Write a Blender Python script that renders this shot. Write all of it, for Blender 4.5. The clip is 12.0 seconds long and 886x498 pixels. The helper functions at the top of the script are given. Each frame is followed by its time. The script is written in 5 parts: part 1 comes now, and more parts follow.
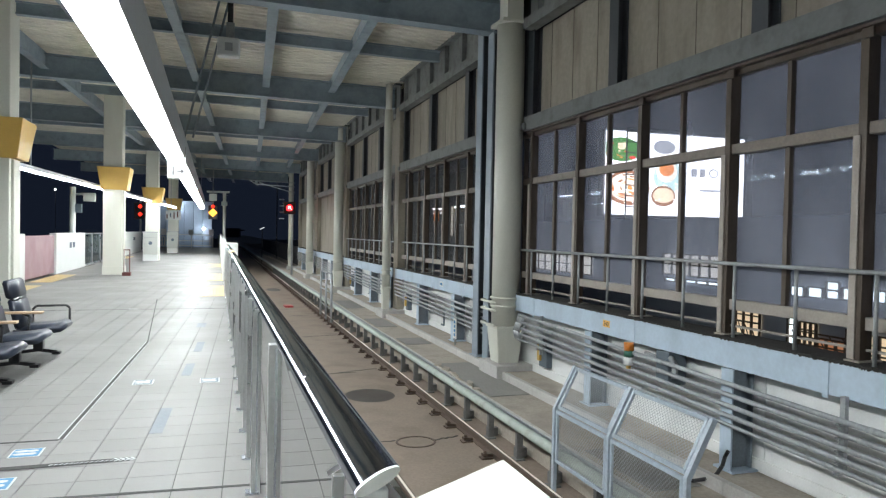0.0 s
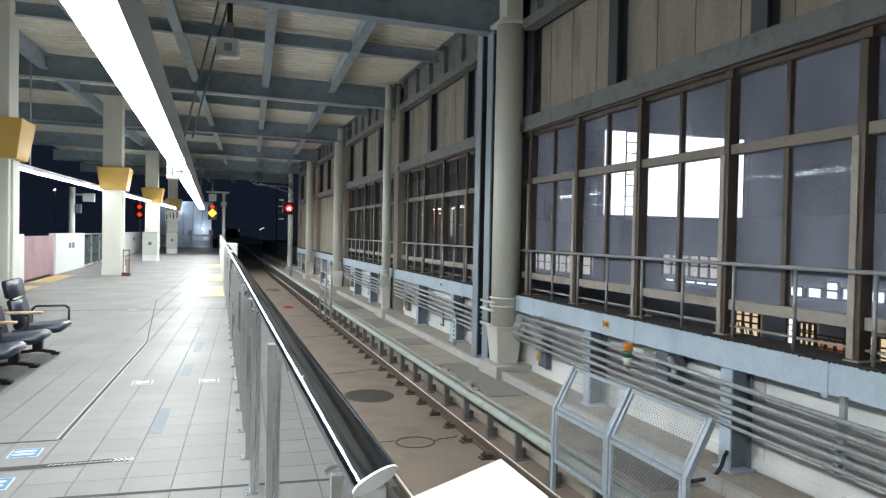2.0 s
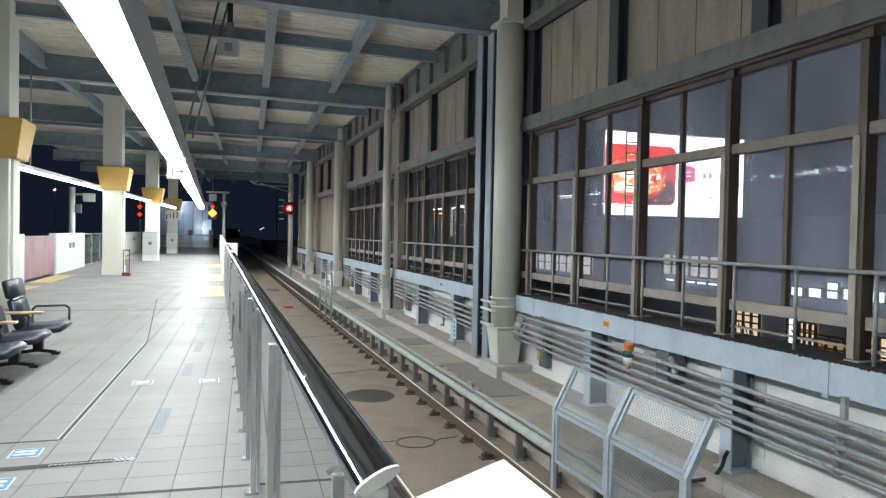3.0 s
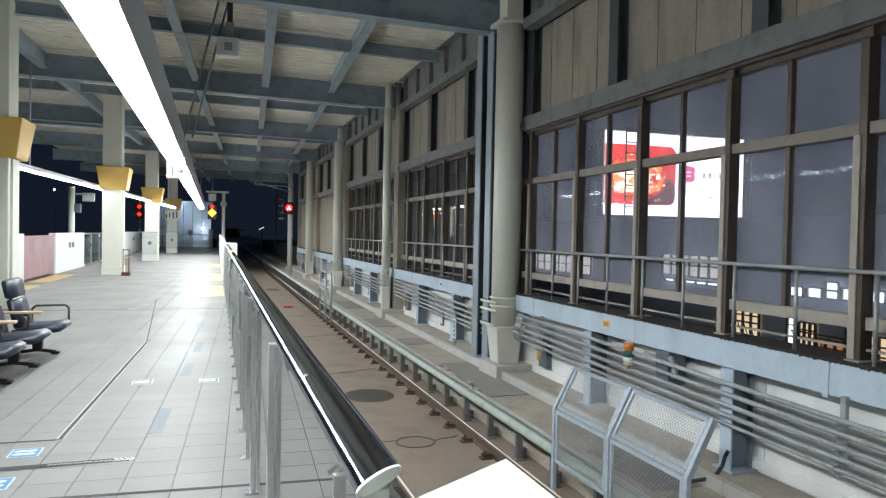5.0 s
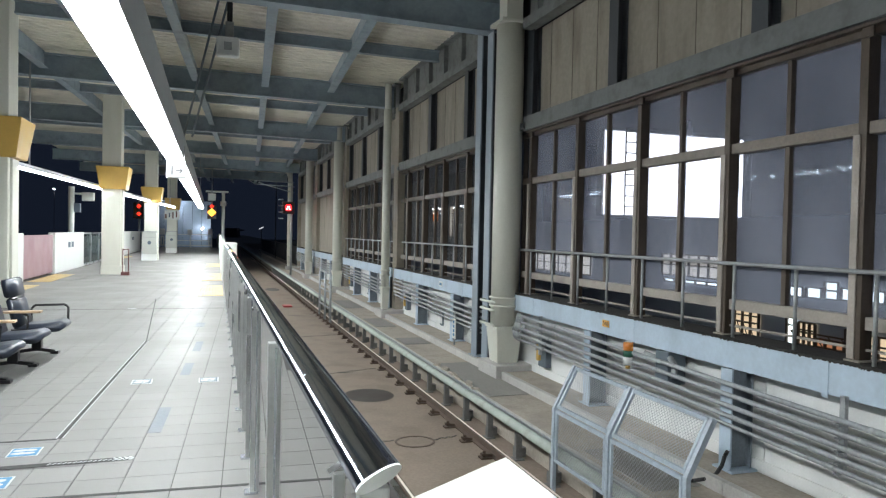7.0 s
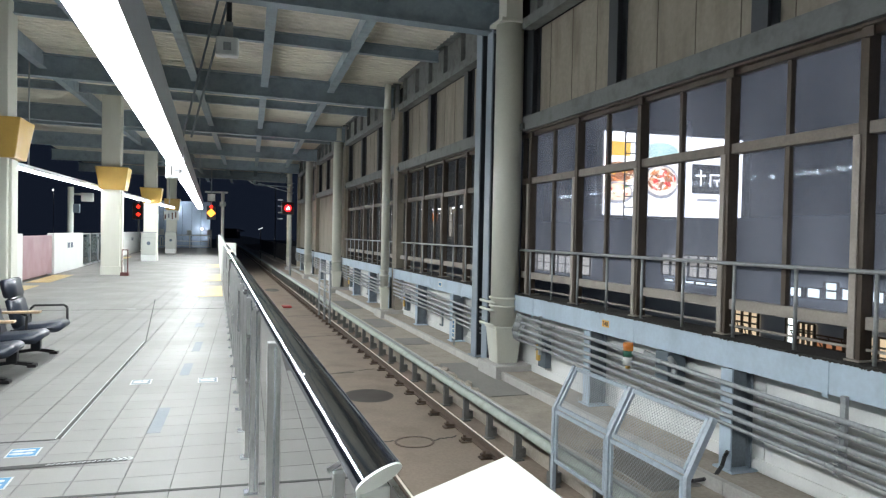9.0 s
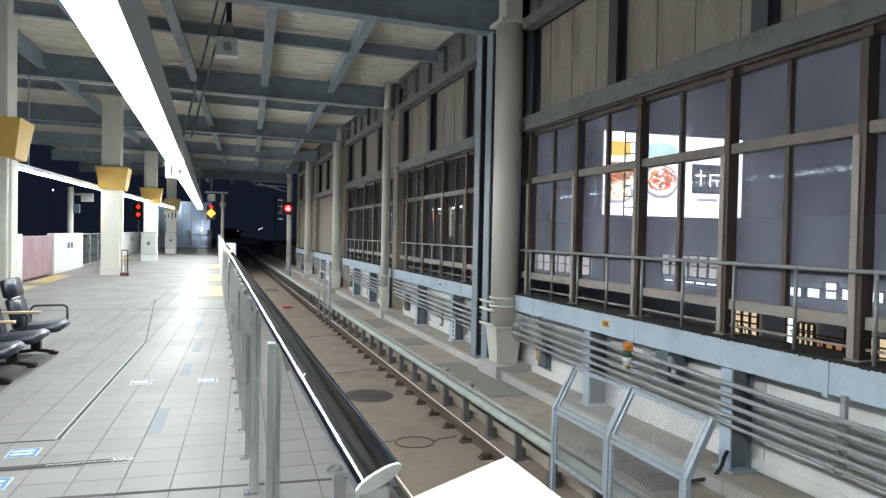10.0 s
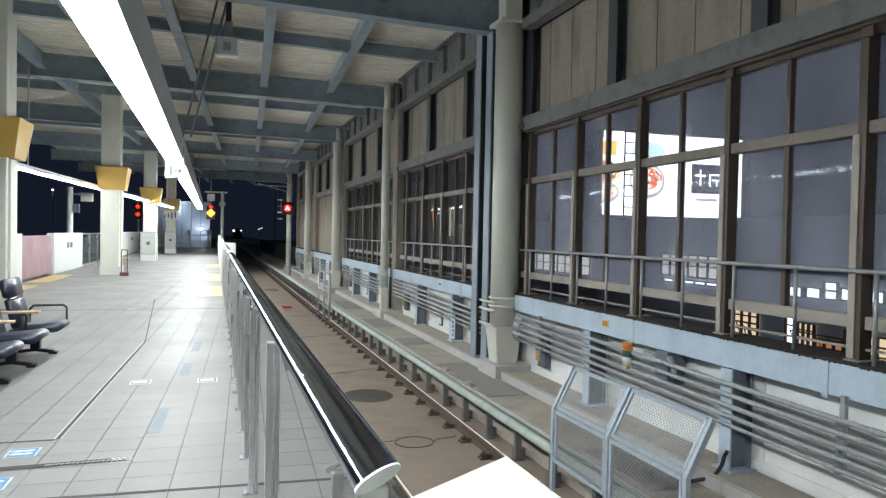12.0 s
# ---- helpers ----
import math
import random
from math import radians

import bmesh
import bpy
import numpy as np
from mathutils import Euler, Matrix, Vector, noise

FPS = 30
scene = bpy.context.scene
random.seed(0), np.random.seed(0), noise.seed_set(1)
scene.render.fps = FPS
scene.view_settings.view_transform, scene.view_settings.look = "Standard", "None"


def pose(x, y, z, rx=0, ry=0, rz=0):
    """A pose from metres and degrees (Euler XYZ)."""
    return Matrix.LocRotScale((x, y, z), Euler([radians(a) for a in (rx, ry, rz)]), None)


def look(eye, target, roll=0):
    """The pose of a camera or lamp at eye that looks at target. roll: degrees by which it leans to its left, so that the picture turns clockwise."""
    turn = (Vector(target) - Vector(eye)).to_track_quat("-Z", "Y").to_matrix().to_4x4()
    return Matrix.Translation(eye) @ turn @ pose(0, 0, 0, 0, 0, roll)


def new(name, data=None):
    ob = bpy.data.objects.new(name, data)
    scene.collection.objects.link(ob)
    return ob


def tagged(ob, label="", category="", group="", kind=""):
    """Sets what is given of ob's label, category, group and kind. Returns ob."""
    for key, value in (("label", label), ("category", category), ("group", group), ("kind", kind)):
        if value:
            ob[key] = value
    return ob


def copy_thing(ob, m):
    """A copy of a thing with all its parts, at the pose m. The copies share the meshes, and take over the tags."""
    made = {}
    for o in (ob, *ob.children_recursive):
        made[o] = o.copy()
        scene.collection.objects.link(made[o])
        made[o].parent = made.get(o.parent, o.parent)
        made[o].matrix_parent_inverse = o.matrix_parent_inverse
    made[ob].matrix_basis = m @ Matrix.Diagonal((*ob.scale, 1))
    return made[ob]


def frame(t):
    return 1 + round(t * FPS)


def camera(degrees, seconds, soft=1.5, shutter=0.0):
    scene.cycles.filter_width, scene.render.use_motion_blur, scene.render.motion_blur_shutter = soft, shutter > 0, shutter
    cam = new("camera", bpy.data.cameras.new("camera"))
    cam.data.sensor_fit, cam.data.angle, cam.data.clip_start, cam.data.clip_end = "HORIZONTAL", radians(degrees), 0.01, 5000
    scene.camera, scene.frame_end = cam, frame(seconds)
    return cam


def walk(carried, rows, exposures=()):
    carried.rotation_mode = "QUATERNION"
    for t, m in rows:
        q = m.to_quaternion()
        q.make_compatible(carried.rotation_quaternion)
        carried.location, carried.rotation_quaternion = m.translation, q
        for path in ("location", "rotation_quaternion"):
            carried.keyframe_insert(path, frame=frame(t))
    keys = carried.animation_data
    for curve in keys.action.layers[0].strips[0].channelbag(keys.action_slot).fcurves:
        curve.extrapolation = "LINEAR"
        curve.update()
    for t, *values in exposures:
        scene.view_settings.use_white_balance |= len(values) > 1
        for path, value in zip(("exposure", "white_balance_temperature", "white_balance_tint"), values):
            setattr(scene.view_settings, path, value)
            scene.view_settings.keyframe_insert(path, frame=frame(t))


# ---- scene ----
cam = camera(65.88, 12.0, soft=1.25)
walk(cam, [
    (0.0, look((0.0013, -0.0112, 1.6118), (3.1331, 9.4834, 1.4010), 1.132)),
    (0.5, look((0.0056, -0.0114, 1.6075), (3.1391, 9.4826, 1.3987), 1.152)),
    (1.0, look((0.0069, -0.0111, 1.6059), (3.1419, 9.4825, 1.3968), 1.170)),
    (1.5, look((0.0060, -0.0109, 1.6070), (3.1425, 9.4823, 1.3996), 1.159)),
    (2.0, look((0.0045, -0.0116, 1.6092), (3.1417, 9.4813, 1.4047), 1.132)),
    (2.5, look((0.0025, -0.0113, 1.6096), (3.1396, 9.4817, 1.4067), 1.122)),
    (3.0, look((0.0012, -0.0085, 1.6089), (3.1375, 9.4847, 1.4033), 1.130)),
    (5.0, look((-0.0010, -0.0021, 1.6071), (3.1404, 9.4894, 1.3997), 1.152)),
    (5.5, look((-0.0005, -0.0002, 1.6050), (3.1434, 9.4905, 1.3995), 1.152)),
    (6.0, look((-0.0007, 0.0001, 1.6039), (3.1437, 9.4907, 1.3991), 1.157)),
    (6.5, look((-0.0008, -0.0010, 1.6040), (3.1439, 9.4894, 1.3985), 1.168)),
    (7.0, look((-0.0008, -0.0011, 1.6044), (3.1454, 9.4888, 1.3961), 1.196)),
    (9.0, look((0.0001, 0.0078, 1.5984), (3.1535, 9.4955, 1.3983), 1.172)),
    (9.5, look((-0.0001, 0.0067, 1.5994), (3.1538, 9.4942, 1.3991), 1.164)),
    (10.0, look((-0.0003, 0.0059, 1.5997), (3.1540, 9.4933, 1.4001), 1.152)),
    (10.5, look((0.0003, 0.0057, 1.6005), (3.1547, 9.4930, 1.3999), 1.149)),
    (11.0, look((0.0030, 0.0065, 1.6018), (3.1570, 9.4939, 1.3989), 1.147)),
    (11.5, look((0.0043, 0.0084, 1.6010), (3.1594, 9.4954, 1.3981), 1.150)),
    (12.0, look((0.0019, 0.0098, 1.5985), (3.1599, 9.4959, 1.3972), 1.165)),
])


# ---- light ----
world = bpy.data.worlds.new("night")
world.use_nodes = True
world.node_tree.nodes["Background"].inputs[0].default_value = (0.0025, 0.0037, 0.0070, 1)
world.node_tree.nodes["Background"].inputs[1].default_value = 1.0
scene.world = world
scene.view_settings.exposure = 1.43
TUBE = 20.0
SCREEN = 1.7


# ---- materials ----
def mat(name, col, rough=0.6, metal=0.0, var=0.15, scale=1.5, fine=40.0, bump=0.15, dirt=0.0, dirtcol=(0.05, 0.04, 0.03), spread=0.0, streak=1.0, spec=0.5):
    m = bpy.data.materials.new(name)
    m.use_nodes = True
    n, l = m.node_tree.nodes, m.node_tree.links
    b = n["Principled BSDF"]
    geo = n.new("ShaderNodeNewGeometry")
    mp = n.new("ShaderNodeMapping")
    mp.inputs["Scale"].default_value = (1, 1, streak)
    l.new(geo.outputs["Position"], mp.inputs[0])
    big, small = n.new("ShaderNodeTexNoise"), n.new("ShaderNodeTexNoise")
    big.inputs["Scale"].default_value, big.inputs["Detail"].default_value = scale, 6
    small.inputs["Scale"].default_value, small.inputs["Detail"].default_value = fine, 3
    l.new(mp.outputs[0], big.inputs["Vector"])
    l.new(geo.outputs["Position"], small.inputs["Vector"])
    add = n.new("ShaderNodeMath")
    add.operation = "ADD"
    l.new(big.outputs[0], add.inputs[0])
    l.new(small.outputs[0], add.inputs[1])
    ramp = n.new("ShaderNodeMapRange")
    ramp.inputs[1].default_value, ramp.inputs[2].default_value = 0.6, 1.4
    ramp.inputs[3].default_value, ramp.inputs[4].default_value = 1 - var, 1 + var
    l.new(add.outputs[0], ramp.inputs[0])
    val = ramp.outputs[0]
    if spread:
        info = n.new("ShaderNodeObjectInfo")
        r2 = n.new("ShaderNodeMapRange")
        r2.inputs[3].default_value, r2.inputs[4].default_value = 1 - spread, 1 + spread
        l.new(info.outputs["Random"], r2.inputs[0])
        isl = n.new("ShaderNodeMapRange")
        isl.inputs[3].default_value, isl.inputs[4].default_value = 1 - spread, 1 + spread
        l.new(geo.outputs["Random Per Island"], isl.inputs[0])
        for o in (r2, isl):
            mu = n.new("ShaderNodeMath")
            mu.operation = "MULTIPLY"
            l.new(val, mu.inputs[0])
            l.new(o.outputs[0], mu.inputs[1])
            val = mu.outputs[0]
    vm = n.new("ShaderNodeVectorMath")
    vm.operation = "SCALE"
    vm.inputs[0].default_value = col
    l.new(val, vm.inputs["Scale"])
    out = vm.outputs[0]
    if dirt:
        dn = n.new("ShaderNodeTexNoise")
        dn.inputs["Scale"].default_value, dn.inputs["Detail"].default_value = scale * 2.3, 9
        l.new(mp.outputs[0], dn.inputs["Vector"])
        dr = n.new("ShaderNodeMapRange")
        dr.inputs[1].default_value, dr.inputs[2].default_value, dr.inputs[4].default_value = 0.48, 0.72, dirt
        l.new(dn.outputs[0], dr.inputs[0])
        mx = n.new("ShaderNodeMix")
        mx.data_type = "RGBA"
        l.new(dr.outputs[0], mx.inputs[0])
        l.new(out, mx.inputs[6])
        mx.inputs[7].default_value = (*dirtcol, 1)
        out = mx.outputs[2]
    l.new(out, b.inputs["Base Color"])
    rr = n.new("ShaderNodeMapRange")
    rr.inputs[1].default_value, rr.inputs[2].default_value = 0.3, 0.7
    rr.inputs[3].default_value, rr.inputs[4].default_value = max(0.03, rough - 0.1), min(1, rough + 0.1)
    l.new(big.outputs[0], rr.inputs[0])
    l.new(rr.outputs[0], b.inputs["Roughness"])
    b.inputs["Metallic"].default_value = metal
    b.inputs["Specular IOR Level"].default_value = spec
    if bump:
        bp = n.new("ShaderNodeBump")
        bp.inputs["Strength"].default_value, bp.inputs["Distance"].default_value = bump, 0.004
        l.new(small.outputs[0], bp.inputs["Height"])
        l.new(bp.outputs[0], b.inputs["Normal"])
    return m


def glow(name, col, strength, base=0.5):
    m = bpy.data.materials.new(name)
    m.use_nodes = True
    b = m.node_tree.nodes["Principled BSDF"]
    b.inputs["Base Color"].default_value = (*[c * base for c in col], 1)
    b.inputs["Emission Color"].default_value = (*col, 1)
    b.inputs["Emission Strength"].default_value = strength
    return m


def glass(name, tint, haze, hazecol, rough=0.012):
    """Clear pane with a fresnel gloss and a diffuse film for dust and interior reflections."""
    m = bpy.data.materials.new(name)
    m.use_nodes = True
    n, l = m.node_tree.nodes, m.node_tree.links
    n.remove(n["Principled BSDF"])
    out = n["Material Output"]
    tr, gl, df = n.new("ShaderNodeBsdfTransparent"), n.new("ShaderNodeBsdfGlossy"), n.new("ShaderNodeBsdfDiffuse")
    tr.inputs[0].default_value = (*tint, 1)
    gl.inputs[0].default_value = (0.9, 0.95, 1, 1)
    gl.inputs["Roughness"].default_value = rough
    df.inputs[0].default_value = (*hazecol, 1)
    fr = n.new("ShaderNodeLayerWeight")
    pw, ad_ = n.new("ShaderNodeMath"), n.new("ShaderNodeMath")
    pw.operation, pw.inputs[1].default_value = "POWER", 5.0
    ad_.operation, ad_.inputs[1].default_value, ad_.inputs[2].default_value = "MULTIPLY_ADD", 0.30, 0.0035
    l.new(fr.outputs["Facing"], pw.inputs[0])
    l.new(pw.outputs[0], ad_.inputs[0])
    a = n.new("ShaderNodeMixShader")
    l.new(ad_.outputs[0], a.inputs[0])
    l.new(tr.outputs[0], a.inputs[1])
    l.new(gl.outputs[0], a.inputs[2])
    geo = n.new("ShaderNodeNewGeometry")
    mp = n.new("ShaderNodeMapping")
    mp.inputs["Scale"].default_value = (1, 1, 0.35)
    l.new(geo.outputs["Position"], mp.inputs[0])
    no = n.new("ShaderNodeTexNoise")
    no.inputs["Scale"].default_value, no.inputs["Detail"].default_value = 1.7, 7
    l.new(mp.outputs[0], no.inputs["Vector"])
    mr = n.new("ShaderNodeMapRange")
    mr.inputs[1].default_value, mr.inputs[2].default_value = 0.3, 0.75
    mr.inputs[3].default_value, mr.inputs[4].default_value = haze * 0.55, haze * 1.5
    l.new(no.outputs[0], mr.inputs[0])
    b = n.new("ShaderNodeMixShader")
    l.new(mr.outputs[0], b.inputs[0])
    l.new(a.outputs[0], b.inputs[1])
    l.new(df.outputs[0], b.inputs[2])
    l.new(b.outputs[0], out.inputs["Surface"])
    return m


M_TILE = mat("glazed floor tile", (0.20, 0.197, 0.192), 0.50, var=0.07, scale=0.9, fine=90, bump=0.05, spec=0.07, spread=0.03, dirt=0.06, dirtcol=(0.16, 0.15, 0.14))
M_GROUT = mat("grout", (0.055, 0.052, 0.05), 0.8)
M_DARKSTRIP = mat("dark floor strip", (0.05, 0.05, 0.05), 0.65, spec=0.12)
M_BLUESIGN = mat("blue vinyl", (0.05, 0.19, 0.36), 0.5, spec=0.2)
M_WHITEVINYL = mat("white vinyl", (0.45, 0.46, 0.47), 0.6, spec=0.2)
M_GREYVINYL = mat("worn grey vinyl", (0.12, 0.15, 0.19), 0.6, spec=0.2)
M_TACTILE = mat("yellow tactile block", (0.46, 0.34, 0.15), 0.55, dirt=0.25, dirtcol=(0.4, 0.33, 0.2))
def polished(name, col):
    """Stainless tube with polishing lines and slight ripples along y."""
    m = bpy.data.materials.new(name)
    m.use_nodes = True
    n, l = m.node_tree.nodes, m.node_tree.links
    b = n["Principled BSDF"]
    b.inputs["Base Color"].default_value = (*col, 1)
    b.inputs["Metallic"].default_value = 1.0
    geo = n.new("ShaderNodeNewGeometry")
    last = None
    for sc, sy, det, dist, st in ((60.0, 0.02, 2, 0.002, 0.12), (9.0, 0.5, 2, 0.01, 0.10)):
        mp = n.new("ShaderNodeMapping")
        mp.inputs["Scale"].default_value = (1, sy, 1)
        l.new(geo.outputs["Position"], mp.inputs[0])
        tx = n.new("ShaderNodeTexNoise")
        tx.inputs["Scale"].default_value, tx.inputs["Detail"].default_value = sc, det
        l.new(mp.outputs[0], tx.inputs["Vector"])
        bp = n.new("ShaderNodeBump")
        bp.inputs["Distance"].default_value, bp.inputs["Strength"].default_value = dist, st
        l.new(tx.outputs[0], bp.inputs["Height"])
        if last:
            l.new(last.outputs[0], bp.inputs["Normal"])
        last = bp
    l.new(last.outputs[0], b.inputs["Normal"])
    rr = n.new("ShaderNodeMapRange")
    rr.inputs[3].default_value, rr.inputs[4].default_value = 0.07, 0.2
    l.new(tx.outputs[0], rr.inputs[0])
    l.new(rr.outputs[0], b.inputs["Roughness"])
    return m


M_STEEL = polished("polished stainless", (0.60, 0.63, 0.68))
M_BRUSHED = mat("brushed stainless", (0.52, 0.53, 0.53), 0.32, 1.0, var=0.1, bump=0.05)
M_GALV = mat("galvanised steel", (0.36, 0.38, 0.39), 0.5, 0.4, var=0.2, scale=5, dirt=0.3, dirtcol=(0.18, 0.17, 0.16))
M_CREAM = mat("cream column paint", (0.62, 0.625, 0.555), 0.45, var=0.07, scale=0.8, dirt=0.25, dirtcol=(0.42, 0.40, 0.34), streak=0.25, bump=0.08)
M_WHITE = mat("white painted metal", (0.66, 0.68, 0.66), 0.4, var=0.05, dirt=0.12, dirtcol=(0.5, 0.5, 0.47))
M_CAB = mat("off-white cabinet paint", (0.47, 0.49, 0.455), 0.45, var=0.03)
M_YELLOW = mat("ochre panel", (0.58, 0.37, 0.09), 0.45, var=0.06, dirt=0.12, dirtcol=(0.35, 0.22, 0.05))
M_FENCE = mat("faded blue-grey fence steel", (0.35, 0.41, 0.47), 0.5, var=0.16, scale=6, dirt=0.5, dirtcol=(0.24, 0.26, 0.28))
M_BLUE = mat("pale blue steel", (0.47, 0.57, 0.67), 0.5, var=0.09, scale=1.2, fine=22, dirt=0.32, dirtcol=(0.22, 0.275, 0.325), streak=0.45)
M_BLUEGREY = mat("blue-grey steel", (0.115, 0.145, 0.17), 0.5, var=0.1, scale=1.0, dirt=0.3, dirtcol=(0.08, 0.10, 0.115))
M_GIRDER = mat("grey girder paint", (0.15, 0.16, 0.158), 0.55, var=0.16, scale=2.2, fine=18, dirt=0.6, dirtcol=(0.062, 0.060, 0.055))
M_ROOFSTEEL = mat("roof steel", (0.245, 0.305, 0.35), 0.5, var=0.14, scale=1.4, fine=16, dirt=0.5, dirtcol=(0.12, 0.145, 0.16))
M_ENDBLUE = mat("blue panel", (0.36, 0.46, 0.60), 0.5)
M_POSTBLUE = mat("weathered blue-grey post paint", (0.27, 0.32, 0.37), 0.5, var=0.1, scale=1.0, dirt=0.3, dirtcol=(0.14, 0.17, 0.19))
M_DARKBLUE = mat("dark blue-grey steel", (0.16, 0.19, 0.22), 0.6, var=0.2, scale=3, dirt=0.4, dirtcol=(0.09, 0.10, 0.11))
M_TROUGH = mat("grey trough metal", (0.62, 0.66, 0.70), 0.5, var=0.08, scale=0.8, dirt=0.15, dirtcol=(0.26, 0.28, 0.3))
M_DECK = mat("cream roof sheet", (0.80, 0.77, 0.67), 0.55, var=0.12, scale=1.1, dirt=0.35, dirtcol=(0.40, 0.38, 0.33))
M_PANEL = mat("beige wall panel", (0.265, 0.238, 0.192), 0.7, var=0.16, scale=1.5, fine=14, dirt=0.6, dirtcol=(0.125, 0.108, 0.085), streak=0.22, spread=0.08)
M_DARKPOST = mat("dark slate post and shaded web", (0.055, 0.062, 0.07), 0.55, var=0.12, scale=1.2)
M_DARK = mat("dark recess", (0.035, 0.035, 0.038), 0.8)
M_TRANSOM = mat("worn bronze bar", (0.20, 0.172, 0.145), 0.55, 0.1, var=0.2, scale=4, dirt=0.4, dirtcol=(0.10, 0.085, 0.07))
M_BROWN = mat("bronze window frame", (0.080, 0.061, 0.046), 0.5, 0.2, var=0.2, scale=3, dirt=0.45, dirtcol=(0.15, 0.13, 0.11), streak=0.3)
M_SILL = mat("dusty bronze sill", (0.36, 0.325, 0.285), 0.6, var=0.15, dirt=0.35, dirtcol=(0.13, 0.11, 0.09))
M_DUST = mat("black dust", (0.03, 0.028, 0.026), 0.95, var=0.4, scale=6, fine=90, bump=0.5)
M_WALLWHITE = mat("white wall panel", (0.76, 0.77, 0.76), 0.6, var=0.06, scale=0.8, dirt=0.3, dirtcol=(0.40, 0.40, 0.38), streak=0.25)
M_CONC = mat("brown stained concrete", (0.36, 0.32, 0.27), 0.85, var=0.22, scale=1.2, fine=25, bump=0.35, dirt=0.5, dirtcol=(0.22, 0.19, 0.155))
M_COVER = mat("grey cover slab", (0.24, 0.23, 0.215), 0.85, var=0.2, scale=2, bump=0.3)
M_KERB = mat("grey concrete kerb", (0.46, 0.45, 0.43), 0.85, var=0.14, scale=2, bump=0.3, spread=0.05, dirt=0.3, dirtcol=(0.22, 0.2, 0.18))
M_SLAB = mat("rust stained track slab", (0.218, 0.174, 0.137), 0.85, var=0.2, scale=0.8, fine=30, bump=0.35, dirt=0.5, dirtcol=(0.13, 0.095, 0.075))
M_RUST = mat("rusty steel", (0.105, 0.075, 0.058), 0.75, 0.3, var=0.3, scale=6, bump=0.3)
# Pale, barely metallic colour stands in for the shine of the worn head.
M_RAILTOP = mat("worn rail head, shine as colour", (0.80, 0.74, 0.66), 0.5, 0.15, var=0.1)
M_STAIN = mat("black damp patch", (0.05, 0.042, 0.037), 0.7, var=0.2)
M_PIPEGREEN = mat("pale green duct", (0.44, 0.50, 0.45), 0.5, var=0.12, scale=3, dirt=0.45, dirtcol=(0.28, 0.27, 0.22))
M_BLACK = mat("black plastic", (0.018, 0.018, 0.02), 0.45)
M_LEATHER = mat("navy black vinyl upholstery", (0.017, 0.023, 0.037), 0.42, var=0.2, bump=0.1)
M_WOOD = mat("beech armrest", (0.43, 0.31, 0.20), 0.45, var=0.15, scale=9)
M_MAUVE = mat("mauve door panel", (0.31, 0.19, 0.215), 0.4, var=0.04)
M_ASPHALT = mat("asphalt", (0.05, 0.05, 0.052), 0.9)
G_DIM = glow("added dim window", (0.62, 0.80, 0.85), 0.10)
M_FARWALL = mat("far facade", (0.30, 0.33, 0.38), 0.8, var=0.1)
M_ORANGE = mat("orange plate", (0.82, 0.46, 0.13), 0.5)
M_GREEN = mat("green lens", (0.03, 0.13, 0.08), 0.3)
M_AMBER = mat("amber lens", (0.62, 0.20, 0.03), 0.3)
M_GLASS = glass("dusty reflecting window glass", (0.86, 0.89, 0.94), 0.29, (0.42, 0.44, 0.53), 0.005)
# Darker copy for the far bays, with their weaker light put in.
M_GLASSFAR = glass("darker far window glass", (0.66, 0.67, 0.68), 0.16, (0.22, 0.22, 0.22))
M_CLEAR = glass("barrier glass", (0.85, 0.92, 0.92), 0.06, (0.4, 0.45, 0.45))
G_TUBE = glow("fluorescent diffuser", (0.935, 0.985, 1.0), TUBE)
G_SIGN = glow("lit sign face", (0.9, 0.96, 1.0), 0.30, 0.05)
G_LAMP = glow("strong white lamp", (0.95, 0.98, 1.0), 150)
G_SCREEN = glow("white screen", (0.95, 0.95, 1.0), SCREEN)
G_RED = glow("red signal lamp", (1.0, 0.003, 0.004), 11.0, 0.1)
G_REDDIM = glow("weak red signal lamp", (1.0, 0.03, 0.015), 0.9, 0.1)
G_AMB = glow("amber signal lamp", (1.0, 0.33, 0.04), 1.5)
G_WHITE = glow("white lamp", (1, 1, 1), 9)
M_REDPAINT = mat("dark red paint", (0.11, 0.03, 0.025), 0.5)
M_REDBLOCK = mat("bright red block", (0.42, 0.04, 0.035), 0.5)
M_PLATE = mat("worn floor sticker", (0.145, 0.16, 0.185), 0.6, spec=0.2, dirt=0.3, dirtcol=(0.2, 0.2, 0.2))
G_ROOM = glow("lit window", (0.85, 0.97, 1.0), 1.2)
G_WARM = glow("warm lit room", (1.0, 0.78, 0.52), 0.27)
G_ORANGE = glow("orange lit room", (1.0, 0.42, 0.2), 0.12)
G_ARROW = glow("orange lit sign", (1.0, 0.25, 0.04), 0.6)
G_PALE = glow("pale lit room", (1.0, 0.92, 0.80), 0.33)


# ---- building helpers ----
BASE = {}


def thing(name, loc=(0, 0, 0), label="", category="", group="", kind=""):
    ob = new(name)
    ob.empty_display_size = 0.1
    ob.location = loc
    BASE[ob.name] = Vector(loc)
    return tagged(ob, label, category, group, kind)


def part(name, bm, material, parent, label=""):
    """Links a bmesh, given in world coordinates, as one mesh under a thing or a part."""
    off = BASE[parent.name]
    bm.transform(Matrix.Translation(-off))
    me = bpy.data.meshes.new(name)
    bm.to_mesh(me)
    bm.free()
    me.materials.append(material)
    ob = new(name, me)
    ob.parent = parent
    BASE[ob.name] = off
    return tagged(ob, label)


